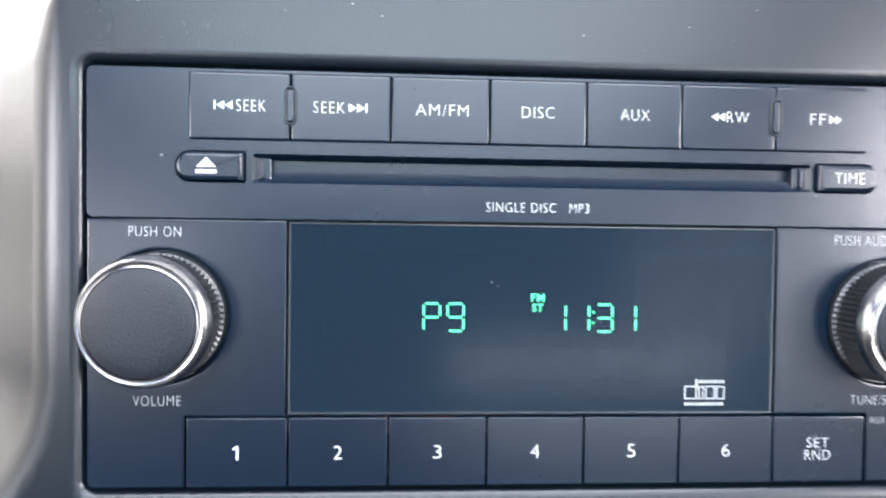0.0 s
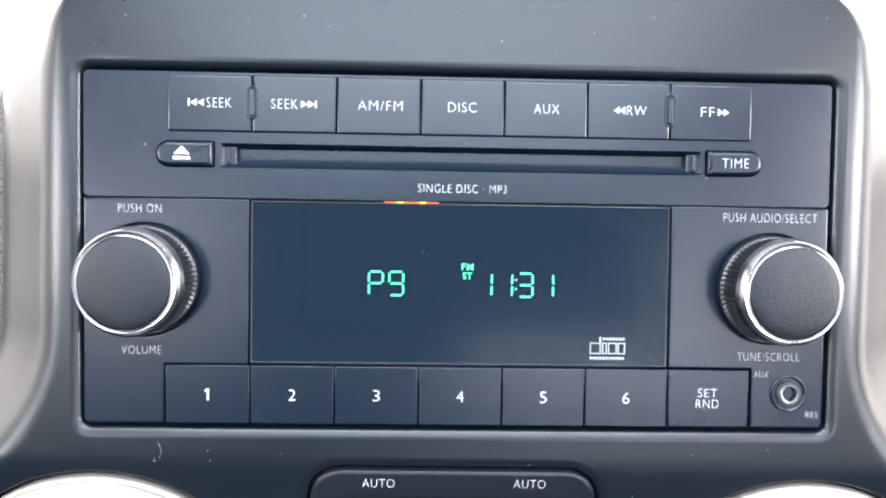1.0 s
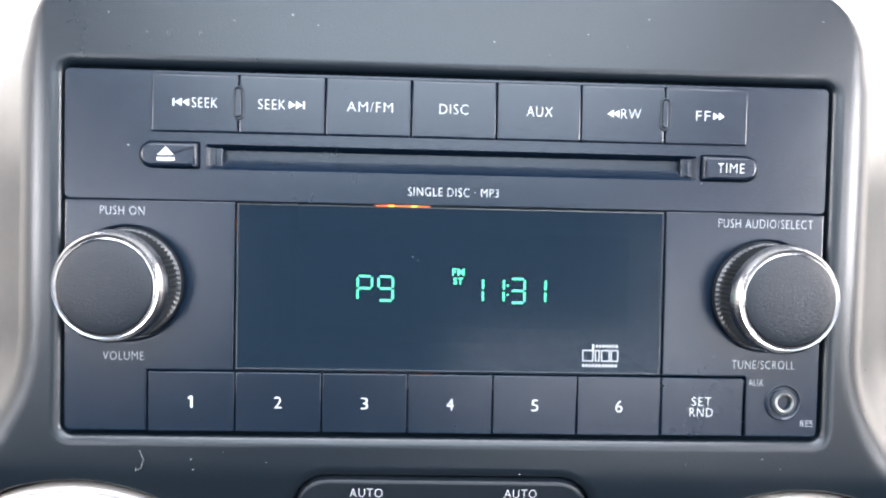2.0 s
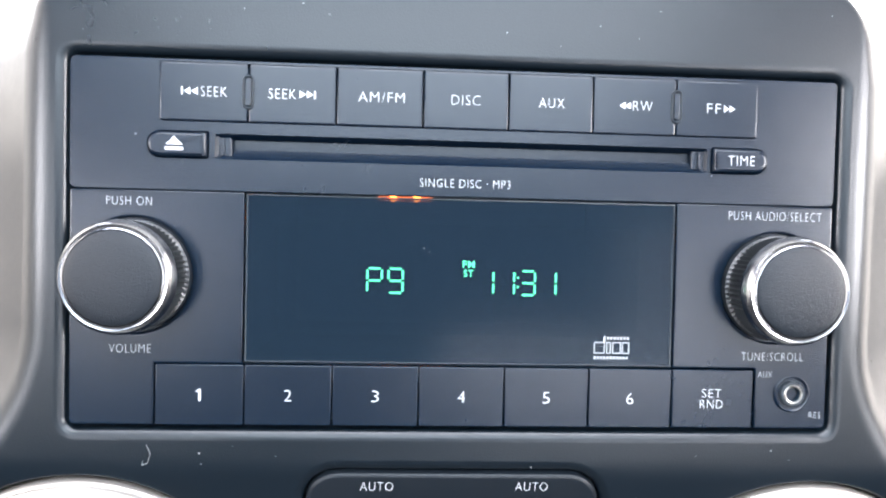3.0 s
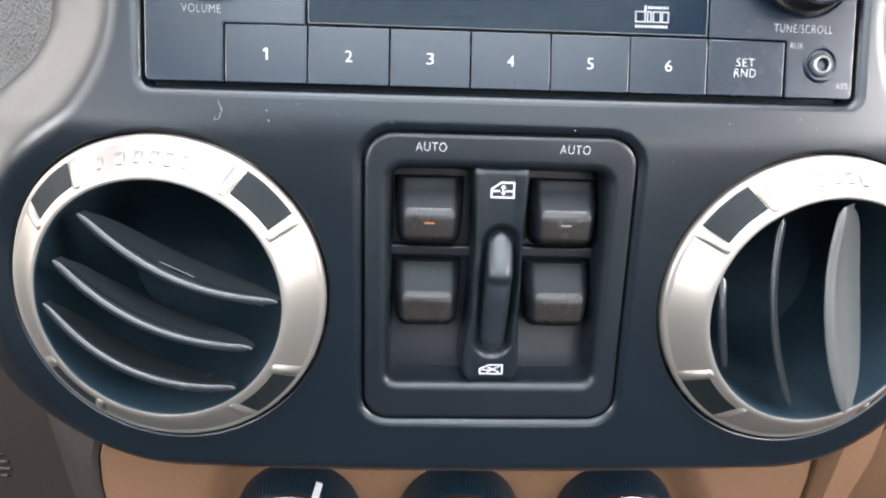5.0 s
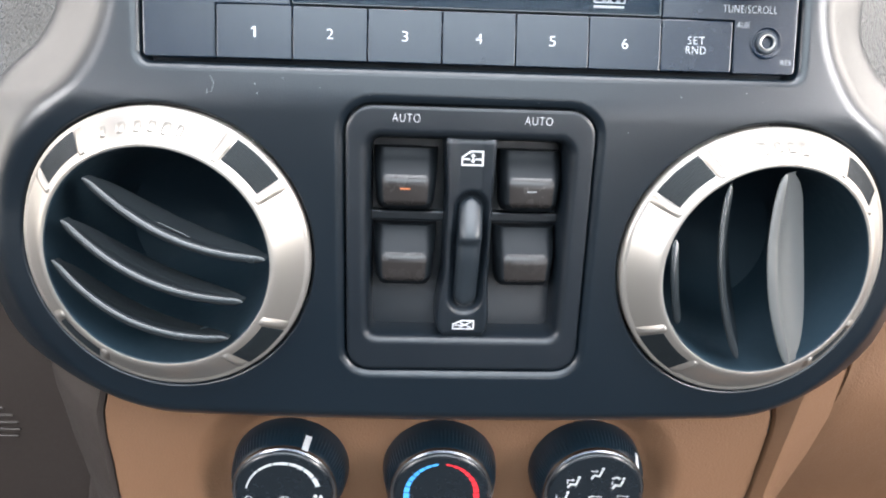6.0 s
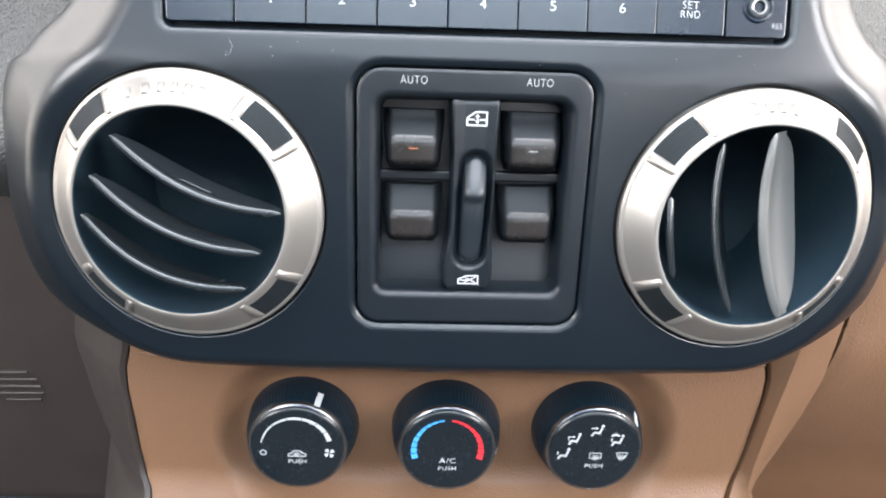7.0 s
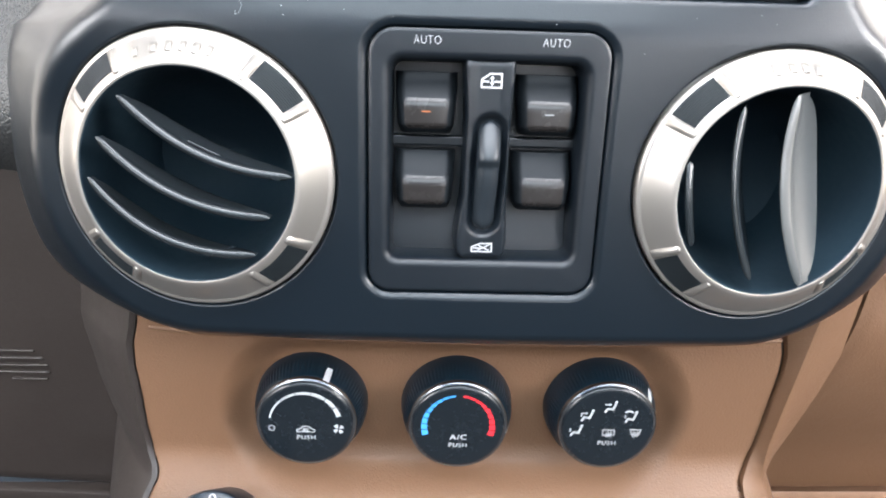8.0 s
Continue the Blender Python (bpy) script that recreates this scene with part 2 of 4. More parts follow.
def revolve(bm, cx, cz, profile, n=64, cap=True, ribs=None):
    """Turns (radius, y) about an axis along y; ribs: rows whose radius alternates by that much."""
    rows = []
    for j, (r, y) in enumerate(profile):
        rib = ribs[j] if ribs else 0
        rows.append([bm.verts.new((cx + (r - (rib if k % 2 else 0)) * math.cos(2 * math.pi * k / n), y,
                                   cz + (r - (rib if k % 2 else 0)) * math.sin(2 * math.pi * k / n))) for k in range(n)])
    for a, b in zip(rows, rows[1:]):
        bridge(bm, a, b)
    if cap:
        bm.faces.new(rows[-1])
    return bm


def sheet(us, vs, f, bm=None):
    """A grid of points f(u, v), in millimetres."""
    bm = bm or bmesh.new()
    rows = [[bm.verts.new(f(u, v)) for v in vs] for u in us]
    for a, b in zip(rows, rows[1:]):
        for i in range(len(vs) - 1):
            bm.faces.new((a[i], a[i + 1], b[i + 1], b[i]))
    return bm


def skirted(bm, y):
    """Closes an open sheet with a skirt that runs back to y."""
    ext = bmesh.ops.extrude_edge_only(bm, edges=[e for e in bm.edges if e.is_boundary])
    for v in ext["geom"]:
        if isinstance(v, bmesh.types.BMVert):
            v.co.y = y


def span(a, b, n):
    return [a + (b - a) * k / n for k in range(n + 1)]


def smooth(a, b, x):
    t = min(1.0, max(0.0, (x - a) / (b - a)))
    return t * t * (3 - 2 * t)


def curve_at(pts, z):
    """Smoothly interpolated x at z, from (z, x) pairs in falling z."""
    if z >= pts[0][0]:
        return pts[0][1]
    for (z0, x0), (z1, x1) in zip(pts, pts[1:]):
        if z >= z1:
            return x0 + (x1 - x0) * (z - z0) / (z1 - z0)
    return pts[-1][1]


PRINT = 0.06


def lettering(text, cx, cz, width, height, y, parent, mat=None, name="lettering", bold=-0.018):
    """Printed words, set to a width and a cap height, facing the seats."""
    c = bpy.data.curves.new("type", "FONT")
    c.body, c.align_x, c.offset, c.resolution_u, c.space_character = text, "CENTER", bold, 3, 1.12
    ob = bpy.data.objects.new("type", c)
    me = bpy.data.meshes.new_from_object(ob)
    bm = bmesh.new()
    bm.from_mesh(me)
    bpy.data.objects.remove(ob)
    bpy.data.meshes.remove(me)
    xs, ys = [v.co.x for v in bm.verts], [v.co.y for v in bm.verts]
    x0, x1, y0, y1 = min(xs), max(xs), min(ys), max(ys)
    fy = y if callable(y) else (lambda x, z: y)
    for v in bm.verts:
        x = cx + ((v.co.x - x0) / (x1 - x0) - 0.5) * width
        z = cz + ((v.co.y - y0) / (y1 - y0) - 0.5) * height
        v.co = (x, fy(x, z) - PRINT, z)
    return part(name, bm, mat or WHITE, parent)


def ink(shapes, y, parent, mat=None, name="symbol", thick=0.05):
    """Printed shapes: closed loops of x, z, a hair proud of the surface."""
    bm = bmesh.new()
    fy = y if callable(y) else (lambda x, z: y)
    for loop in shapes:
        a = ring(bm, loop, lambda x, z: fy(x, z) - PRINT)
        bm.faces.new(a)
    return part(name, bm, mat or WHITE, parent)


def line(pts, w, closed=False):
    """A drawn stroke as separate quads."""
    out = []
    pairs = list(zip(pts, pts[1:])) + ([(pts[-1], pts[0])] if closed else [])
    for p, q in pairs:
        p, q = Vector(p), Vector(q)
        d = (q - p).normalized()
        n = Vector((-d.y, d.x)) * w / 2
        p, q = p - d * w * 0.3, q + d * w * 0.3
        out.append([tuple(p - n), tuple(q - n), tuple(q + n), tuple(p + n)])
    return out


def arc(cx, cz, r0, r1, a0, a1, n=8, r0b=None, r1b=None):
    """A piece of a ring, angles in degrees."""
    r0b, r1b = r0b or r0, r1b or r1
    outer, inner = [], []
    for k in range(n + 1):
        t = k / n
        a = radians(a0 + (a1 - a0) * t)
        ro, ri = r1 + (r1b - r1) * t, r0 + (r0b - r0) * t
        outer.append((cx + ro * math.cos(a), cz + ro * math.sin(a)))
        inner.append((cx + ri * math.cos(a), cz + ri * math.sin(a)))
    return outer + inner[::-1]


# ---------------------------------------------------------------- the cabin around the dashboard
def slab(name, x0, x1, y0, y1, z0, z1, label, category="wall", mat=None):
    ob = thing(name, (x0 + x1) / 2, (y0 + y1) / 2, z0, label, category, kind="structure", level=True)
    part("panel", box(x0, x1, y0, y1, z0, z1), mat or LINING, ob)
    return ob


# unseen shell; roof gap and sill heights are set to suit the added lamps
slab("floor", -780, 780, -1800, 800, -720, -690, "plain dark cabin floor", "floor")
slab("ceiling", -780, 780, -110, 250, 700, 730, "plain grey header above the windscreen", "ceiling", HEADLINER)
for side, s in (("wall_west", -1), ("wall_east", 1)):
    slab(side, min(s * 750, s * 780), max(s * 750, s * 780), -1800, 800, -690, -170, "plain dark lower door side of the cabin")
for s in (-1, 1):
    for y in (250, -110, -660, -1100):
        slab("pillar", s * 785 - 15, s * 785 + 15, y - 30, y + 30, -170, 700, "plain dark roof pillar", "pillar")
slab("wall_south", -750, 750, -1800, -1770, -690, -70, "plain dark tailgate closing the cabin")
slab("wall_north", -750, 750, 560, 590, -690, -70, "plain dark bulkhead behind the dashboard")

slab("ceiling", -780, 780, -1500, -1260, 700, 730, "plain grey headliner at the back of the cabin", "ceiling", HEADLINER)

# ---------------------------------------------------------------- centre bezel
CX, CZ = -0.5, -99.7          # middle between the vents
VX, VR = 89.8, 48.0           # vents from the middle; radius of the flat face round each


def bezel_face():
    """The flat front's outline: a straight-sided shield that swells round the two vents."""
    half = []
    rf, side, top = 50.0, 97.0, 67.0
    fx = side + rf
    dx = fx - VX
    fz = CZ + math.sqrt((VR + rf) ** 2 - dx * dx)
    a_end = math.degrees(math.atan2(fz - CZ, dx))
    for k in range(25):
        a = radians(-90 + (a_end + 90) * k / 24)
        half.append((VX + VR * math.cos(a), CZ + VR * math.sin(a)))
    for k in range(1, 13):
        a = radians(a_end + 180 + (180 - (a_end + 180)) * k / 12)
        half.append((fx + rf * math.cos(a), fz + rf * math.sin(a)))
    for k in range(1, 8):
        half.append((side, fz + (top - 13 - fz) * k / 7))
    for k in range(1, 9):
        a = radians(90 * k / 8)
        half.append((side - 13 + 13 * math.cos(a), top - 13 + 13 * math.sin(a)))
    half = [(x, z - 2.8 * smooth(-122, -147, z)) for x, z in half]   # the lower edge hangs a little
    right = [(CX * 0.5 + x, z) for x, z in half]
    left = [(CX * 1.5 - x, z) for x, z in half[::-1]]
    return right + left


def under(x, z):
    """How far a point of the rim belongs to the lower edge: 0 at the sides, 1 below the vents."""
    return smooth(0.12, 1.0, (CZ - z) / math.hypot(max(0.0, abs(x) - VX), CZ - z)) if z < CZ - 1 else 0.0


def bezel_spread(p):
    u = under(p.x, p.y)
    return 26 + 5 * smooth(-97, -45, p.y) - 20 * smooth(44, 66, p.y) - 18.5 * u + 5.0 * math.sin(math.pi * u)


SWITCH_LOOP = rpoly([(-37.1, -136.2), (35.6, -135.9), (35.2, -54.2), (-37.2, -54.5)], [7, 7, 8, 8], 6)
ROLL = 0.0072   # the radio sits turned by a trace in its opening
VENTS = [(CX - VX, CZ), (CX + VX, CZ)]


def build_bezel():
    root = thing("dashboard_bezel", 0, 40, CZ - 46, "charcoal black plastic centre bezel framing the radio, switches and vents", "dashboard trim", folded=True)
    bm = bmesh.new()
    face = bezel_face()
    radio = [(x - ROLL * z, z + ROLL * x) for x, z in rrect(-93.5, -43.8, 92.6, 44.2, 2.4)]
    holes = [offset(radio, 2.6), offset(SWITCH_LOOP, 3.0)] + [circle(x, z, 44.3, 64) for x, z in VENTS]
    rings = plate(bm, offset(face, -0.5), [offset(h, 0.3) for h in holes], 0.0)
    for k, loop in enumerate([face] + holes):
        nxt = ring(bm, loop, 0.0)
        bridge(bm, rings[k], nxt)
        rings[k] = nxt
    # the face rolls away to the sides
    prev = rings[0]
    for d, y in ((0.03, 0.05), (0.065, 0.2), (0.1, 0.5), (0.14, 1.0), (0.185, 1.8), (0.23, 2.8), (0.28, 4.1), (0.42, 7.7), (0.56, 11.2), (0.7, 14.6), (0.83, 18.0), (0.92, 21.8), (0.975, 27.0), (1.0, 34), (1.0, 44)):
        low = 14 * (1 - math.sqrt(1 - (0.985 * d) ** 2)) if y < 30 else y
        nxt = ring(bm, offset(face, lambda p: bezel_spread(p) * d), lambda x, z: y + (low - y) * under(x, z))
        bridge(bm, prev, nxt)
        prev = nxt
    # rounded lips into the openings
    prev = rings[1]
    for d, y in ((1.9, 0.1), (1.1, 0.36), (0.5, 0.8), (0.12, 1.4), (0.0, 2.2), (0.0, 9.0)):
        nxt = ring(bm, offset(radio, d), y)
        bridge(bm, prev, nxt)
        prev = nxt
    prev = rings[2]
    for d, y in ((2.4, 0.12), (1.7, 0.4), (1.0, 0.85), (0.6, 1.3), (0.42, 1.9), (0.4, 6.0)):
        nxt = ring(bm, offset(SWITCH_LOOP, d), y)
        bridge(bm, prev, nxt)
        prev = nxt
    for i, (x, z) in enumerate(VENTS):
        prev = rings[3 + i]
        for r, y in ((43.95, 0.25), (43.6, 0.8), (43.4, 2.2), (43.4, 30)):
            nxt = ring(bm, circle(x, z, r, 64), y)
            bridge(bm, prev, nxt)
            prev = nxt
    # cut into strips, so that it can bend
    for axis, cuts in (((0, 0, 1), [-51, -53, -55, -57, -60, -65, -72, -80, -90, -100, -110, -120, -130, -140]), ((1, 0, 0), span(-120, 120, 16))):
        for c in cuts:
            bmesh.ops.bisect_plane(bm, geom=bm.verts[:] + bm.edges[:] + bm.faces[:], plane_co=Vector(axis) * c, plane_no=axis)
    part("panel", bm, BEZEL, root, sharp=50)
    # dark back of the openings
    bm = bmesh.new()
    outer, hole = rrect(-96, -47, 96, 47, 3), rrect(-57.2, -32.2, 57.2, 19.6, 1, 2)
    near, far = plate(bm, outer, [hole], 9.0), plate(bm, outer, [hole], 11.0)
    for a, b in zip(near, far):
        bridge(bm, a, b)
    part("radio_opening_back", bm, DARK, root)
    return root


build_bezel()


# ---------------------------------------------------------------- radio
def build_radio():
    root = thing("car_radio", 0, 8.9, -43.5, "dark grey single-disc car radio with green lit display", "car radio")
    g = 0.17
    # upper panel with the openings for keys and disc slot
    bm = bmesh.new()
    outer = rrect(-92.3, 12.9, 91.5, 43.2, 1.2)
    keys = rrect(-72.2, 28.8, 71.5, 42.7, 0.3, 2)
    eject = rpoly([(-75.0, 20.1), (-60.6, 20.1), (-60.6, 26.7), (-75.0, 26.7)], [3.2, 0.6, 0.6, 3.2], 6)
    time = rpoly([(60.0, 20.0), (74.4, 20.0), (74.4, 26.6), (60.0, 26.6)], [0.6, 3.2, 3.2, 0.6], 6)
    slot = rrect(-59.4, 20.2, 59.2, 26.2, 0.8)
    rings = plate(bm, outer, [keys, slot, eject, time], 0.0)
    for r, loop, depth in ((rings[0], outer, 1.6), (rings[1], keys, 2.4), (rings[3], eject, 2), (rings[4], time, 2)):
        s = 1 if r is rings[0] else -1
        a = ring(bm, offset(loop, 0.25 * s), 0.25)
        b = ring(bm, offset(loop, 0.25 * s), depth)
        bridge(bm, r, a)
        bridge(bm, a, b)
    # the slot's sloping throat
    prev = rings[2]
    for loop, y in ((offset(slot, -0.3), 0.35), (rrect(-58.4, 21.2, 58.4, 25.7, 0.5), 1.1), (rrect(-57.2, 22.6, 57.2, 25.2, 0.4), 2.0), (rrect(-57.0, 22.8, 57.0, 25.1, 0.4), 2.8)):
        nxt = ring(bm, loop, y)
        bridge(bm, prev, nxt)
        prev = nxt
    bm.faces.new(prev)
    part("upper_panel", bm, RADIO, root)
    part("slot_guide", block(rrect(-59.0, 20.7, -55.6, 25.6, 0.5), 0.9, 3.6, 0.5), RADIO, root)
    part("slot_guide", block(rrect(55.6, 20.9, 59.0, 25.8, 0.5), 0.9, 3.6, 0.5), RADIO, root)
    for x in (-57.6, 57.4):
        part("slot_rib", block(rrect(x - 0.35, 21.2, x + 0.35, 25.2, 0.2, 2), 0.4, 1.5, 0.2), RADIO, root)

    # seven keys along the top
    words = ("SEEK", "SEEK", "AM/FM", "DISC", "AUX", "RW", "FF")
    spans = ((-62.6, -56.6), (-47.0, -40.6), (-26.0, -15.1), (-3.9, 3.0), (17.2, 23.4), (40.2, 45.0), (58.6, 62.0))
    edges = span(-72.2, 71.5, 7)
    for i, word in enumerate(words):
        loop = rrect(edges[i] + g, 29.0, edges[i + 1] - g, 42.5, 0.35, 2)
        key = part("function_key", block(loop, -0.35, 2.2, 0.35, 2), BUTTON, root)
        a, b = spans[i]
        zc = 35.9
        lettering(word, (a + b) / 2, zc, b - a, 2.35, -0.35, key)
        tri = lambda x, w, s=1: [(x, zc), (x + s * w, zc + 0.9), (x + s * w, zc - 0.9)]
        bar = lambda x: rrect(x - 0.22, zc - 0.9, x + 0.18, zc + 0.9, 0.05, 1)
        if i == 0:
            ink([bar(-66.9), tri(-66.6, 1.6), tri(-64.9, 1.6)], -0.35, key)
        elif i == 1:
            ink([tri(-38.2, 1.6, -1), tri(-36.5, 1.6, -1), bar(-36.2)], -0.35, key)
        elif i == 5:
            ink([tri(36.8, 1.5), tri(38.2, 1.5)], -0.35, key)
        elif i == 6:
            ink([tri(64.2, 1.4, -1), tri(65.6, 1.4, -1)], -0.35, key)
    for i in (1, 6):
        x = edges[i]
        pill = rrect(x - 1.35, 32.0, x + 1.35, 40.0, 1.3, 6)
        bm = bmesh.new()
        stack(bm, [(pill, 0.4), (pill, -0.55), (offset(pill, -0.2), -0.75), (offset(pill, -0.45), -0.6), (offset(pill, -0.6), -0.2)])
        rocker = part("rocker_surround", bm, DARK, root)
        part("rocker_bar", block(offset(pill, -0.65), -0.85, 0.0, 0.3, 3), BUTTON, rocker)

    # eject and clock keys
    for name, loop in (("eject_key", eject), ("clock_key", time)):
        key = part(name, block(offset(loop, -0.4), -1.2, 1.8, 1.0, 6), BUTTON, root)
        if name == "eject_key":
            ink([[(-70.3, 23.2), (-66.3, 23.2), (-68.3, 25.2)], rrect(-70.4, 21.9, -66.2, 22.7, 0.1, 1)], -1.2, key)
        else:
            lettering("TIME", 67.2, 23.3, 6.6, 2.3, -1.2, key)
    lettering("SINGLE DISC · MP3", -0.1, 16.0, 21.8, 2.0, 0.0, root)

    # lower side panels, each sunk round its knob to imitate the knob's shadow
    def side_panel(name, loop, at):
        bm = bmesh.new()
        wells = [(14.6, 0.0), (14.2, 0.0), (13.9, 0.1), (13.7, 0.35), (13.6, 0.8), (13.5, 1.4), (12.4, 1.5)]
        hole = circle(*at, wells[0][0], 64)
        rim, well = plate(bm, offset(loop, -0.5), [hole], 0.0)
        for d, y in ((-0.3, 0.0), (-0.1, 0.08), (0.0, 0.3), (0.0, 1.6)):
            nxt = ring(bm, offset(loop, d), y)
            bridge(bm, rim, nxt)
            rim = nxt
        for r, y in wells[1:]:
            nxt = ring(bm, circle(*at, r, 64), y)
            bridge(bm, well, nxt)
            well = nxt
        part(name, bm, RADIO, root)

    left = rpoly([(-92.3, -42.8), (-72.8, -42.8), (-72.8, -28.1), (-52.3, -28.1), (-52.3, 12.5), (-92.3, 12.5)], [1.2, 0.2, 0.2, 0.2, 0.2, 0.2], 2)
    side_panel("left_panel", left, (-77.7, -7.4))
    right = rpoly([(73.2, -42.8), (91.5, -42.8), (91.5, 12.5), (52.1, 12.5), (52.1, -27.9), (73.2, -27.9)], [0.2, 1.2, 0.2, 0.2, 0.2, 0.2], 2)
    side_panel("right_panel", right, (77.6, -7.8))
    lettering("PUSH ON", -78.8, 10.0, 10.4, 2.05, 0.0, root, DIMWHITE)
    lettering("VOLUME", -78.3, -24.7, 9.6, 2.05, 0.0, root, DIMWHITE)
    lettering("PUSH AUDIO/SELECT", 76.9, 10.0, 23.6, 2.15, 0.0, root, DIMWHITE)
    lettering("TUNE/SCROLL", 77.4, -24.8, 15.8, 2.05, 0.0, root, DIMWHITE)

    # display window and its lit signs
    frame_loop = rrect(-51.8, -27.6, 51.6, 12.3, 0.3, 2)
    # a made-up deep dark box behind the window; lit tube near the front
    bm = bmesh.new()
    well = rrect(-56, -31, 56, 18.4, 1, 2)
    stack(bm, [(offset(well, 1.2), 1.6), (offset(well, 1.2), 97.2), (offset(well, 1.2), 98)], True, True)
    bmesh.ops.delete(bm, geom=[f for f in bm.faces if all(v.co.y < 2 for v in f.verts)], context="FACES")
    stack(bm, [(well, 1.6), (well, 96)])
    housing = part("display_housing", bm, BACKING, root, "dark hollow behind the display window")
    # glowing amber shapes added in place of a reflected light and its bloom
    part("lamp_diffuser", block(rrect(-25.6, 15.6, -4.4, 17.4, 0.85, 5), 89.2, 91, 0.4), GLOW_SOFT, housing, "dim amber strip behind the bulbs")
    for x in (-19.3, -10.6):
        glint = revolve(bmesh.new(), x, 0, [(0.02, -1.2), (0.6, -1.05), (1.05, -0.6), (1.2, 0.0), (1.2, 1.5)], 20)
        for v in glint.verts:
            v.co = Vector((v.co.x, 88 - v.co.z, 16.4 + v.co.y))
        part("amber_bulb", glint, GLOW, housing, "small glowing amber bulb")
    shown = part("display_tube", box(-46, 46, 8.66, 8.72, -22, 6), TUBE, root, "clear tube carrying the green signs", 3)
    shown.visible_shadow = False
    bm = bmesh.new()
    stack(bm, [(frame_loop, 1.2), (frame_loop, 0.1), (offset(frame_loop, -0.12), -0.12), (offset(frame_loop, -0.3), -0.1), (offset(frame_loop, -0.4), 0.1), (offset(frame_loop, -0.4), 1.2)], cap_last=False)
    part("display_rim", bm, RIM, root)
    cover = part("display_window", box(-51.4, 51.2, -0.05, 0.6, -27.2, 11.9), GLASS, root, "glossy tinted display window", 3)
    cover.visible_shadow = False
    lit = {"P": "abefg", "9": "abcdfg", "1": "bc", "3": "abcdg"}

    def digit(ch, right_x):
        w, h, t, zc = 3.6, 6.1, 0.54, -8.3
        x0, x1, zt, zb = right_x - w, right_x, zc + h / 2, zc - h / 2
        gap = 0.5
        seg = {"a": ((x0 + gap, zt), (x1 - gap, zt)), "g": ((x0 + gap, zc), (x1 - gap, zc)), "d": ((x0 + gap, zb), (x1 - gap, zb)),
               "b": ((x1, zt - gap), (x1, zc + gap)), "c": ((x1, zc - gap), (x1, zb + gap)),
               "f": ((x0, zt - gap), (x0, zc + gap)), "e": ((x0, zc - gap), (x0, zb + gap))}
        return [q for s in lit[ch] for q in line(seg[s], t)]

    for ch, x in (("P", -20.0), ("9", -14.7), ("1", 8.4), ("1", 13.75), ("3", 19.1), ("1", 24.5)):
        ink(digit(ch, x), 8.6, shown, GREEN, "lit_digit")
    ink([rrect(14.5, -7.2, 15.0, -6.7, 0.1, 1), rrect(14.5, -9.6, 15.0, -9.1, 0.1, 1)], 8.6, shown, GREEN, "lit_colon")
    lettering("FM", 2.0, -3.75, 3.1, 1.8, 8.6, shown, GREEN, "lit_sign", bold=0.02)
    lettering("ST", 2.0, -6.05, 2.5, 1.8, 8.6, shown, GREEN, "lit_sign", bold=0.02)
    # disc emblem: plain outlined blocks
    logo = []
    for x0, x1, z0, z1 in ((32.4, 34.9, -24.4, -21.8), (35.5, 36.4, -24.4, -21.8), (37.0, 38.9, -24.4, -21.8), (39.4, 41.0, -24.4, -21.8)):
        logo += line([(x0, z0), (x1, z0), (x1, z1), (x0, z1)], 0.26, True)
    logo += line([(34.9, -21.8), (34.9, -20.4)], 0.5) + [rrect(35.5 + 0.82 * k, -21.1, 36.05 + 0.82 * k, -20.4, 0.1, 1) for k in range(7)] + [rrect(32.3 + 0.8 * k, -25.9, 32.85 + 0.8 * k, -25.2, 0.1, 1) for k in range(11)]
    ink(logo, -0.08, cover, DIMWHITE, "emblem")

    # station keys
    pe = span(-72.5, 72.7, 7)
    for i, word in enumerate("123456"):
        loop = rrect(pe[i] + g, -42.7, pe[i + 1] - g, -28.3, 0.3, 2)
        key = part("station_key", block(loop, -0.3, 1.6, 0.22, 2), BUTTON, root)
        xc = (pe[i] + pe[i + 1]) / 2
        if word == "1":
            ink([rrect(xc - 0.1, -36.95, xc + 0.42, -34.05, 0.02, 1), [(xc - 0.1, -34.05), (xc - 0.75, -34.55), (xc - 0.75, -34.95), (xc - 0.1, -34.65)]], -0.3, key, WHITE, "lettering")
        else:
            lettering(word, xc, -35.5, 1.75, 2.8, -0.3, key, bold=-0.012)
    key = part("set_key", block(rrect(pe[6] + g, -42.7, pe[7] - g, -28.3, 0.3, 2), -0.3, 1.6, 0.35, 2), BUTTON, root)
    lettering("SET", 62.1, -34.0, 4.9, 2.1, -0.3, key)
    lettering("RND", 62.1, -36.7, 5.7, 2.1, -0.3, key)

    # volume and tuning knobs
    for name, x, z in (("volume_knob", -77.7, -7.4), ("tuning_knob", 77.6, -7.8)):
        bm = bmesh.new()
        revolve(bm, x, z, [(13.0, 3.6), (13.0, -0.4), (12.7, -0.8), (12.6, -6.9), (11.8, -7.4)], 132, True, [0, 0, 0.75, 0.75, 0])
        knob = part(name, bm, RUBBER, root, "ribbed black turning knob")
        bm = bmesh.new()
        revolve(bm, x, z, [(12.1, -6.8), (12.75, -7.2), (12.95, -8.0), (12.7, -9.0), (12.2, -9.9), (11.7, -10.4), (11.3, -10.3), (11.15, -10.0), (10.9, -10.5), (10.7, -10.6), (10.5, -10.2)], 96)
        part("chrome_ring", bm, CHROME, knob, "bright chrome ring")
        bm = bmesh.new()
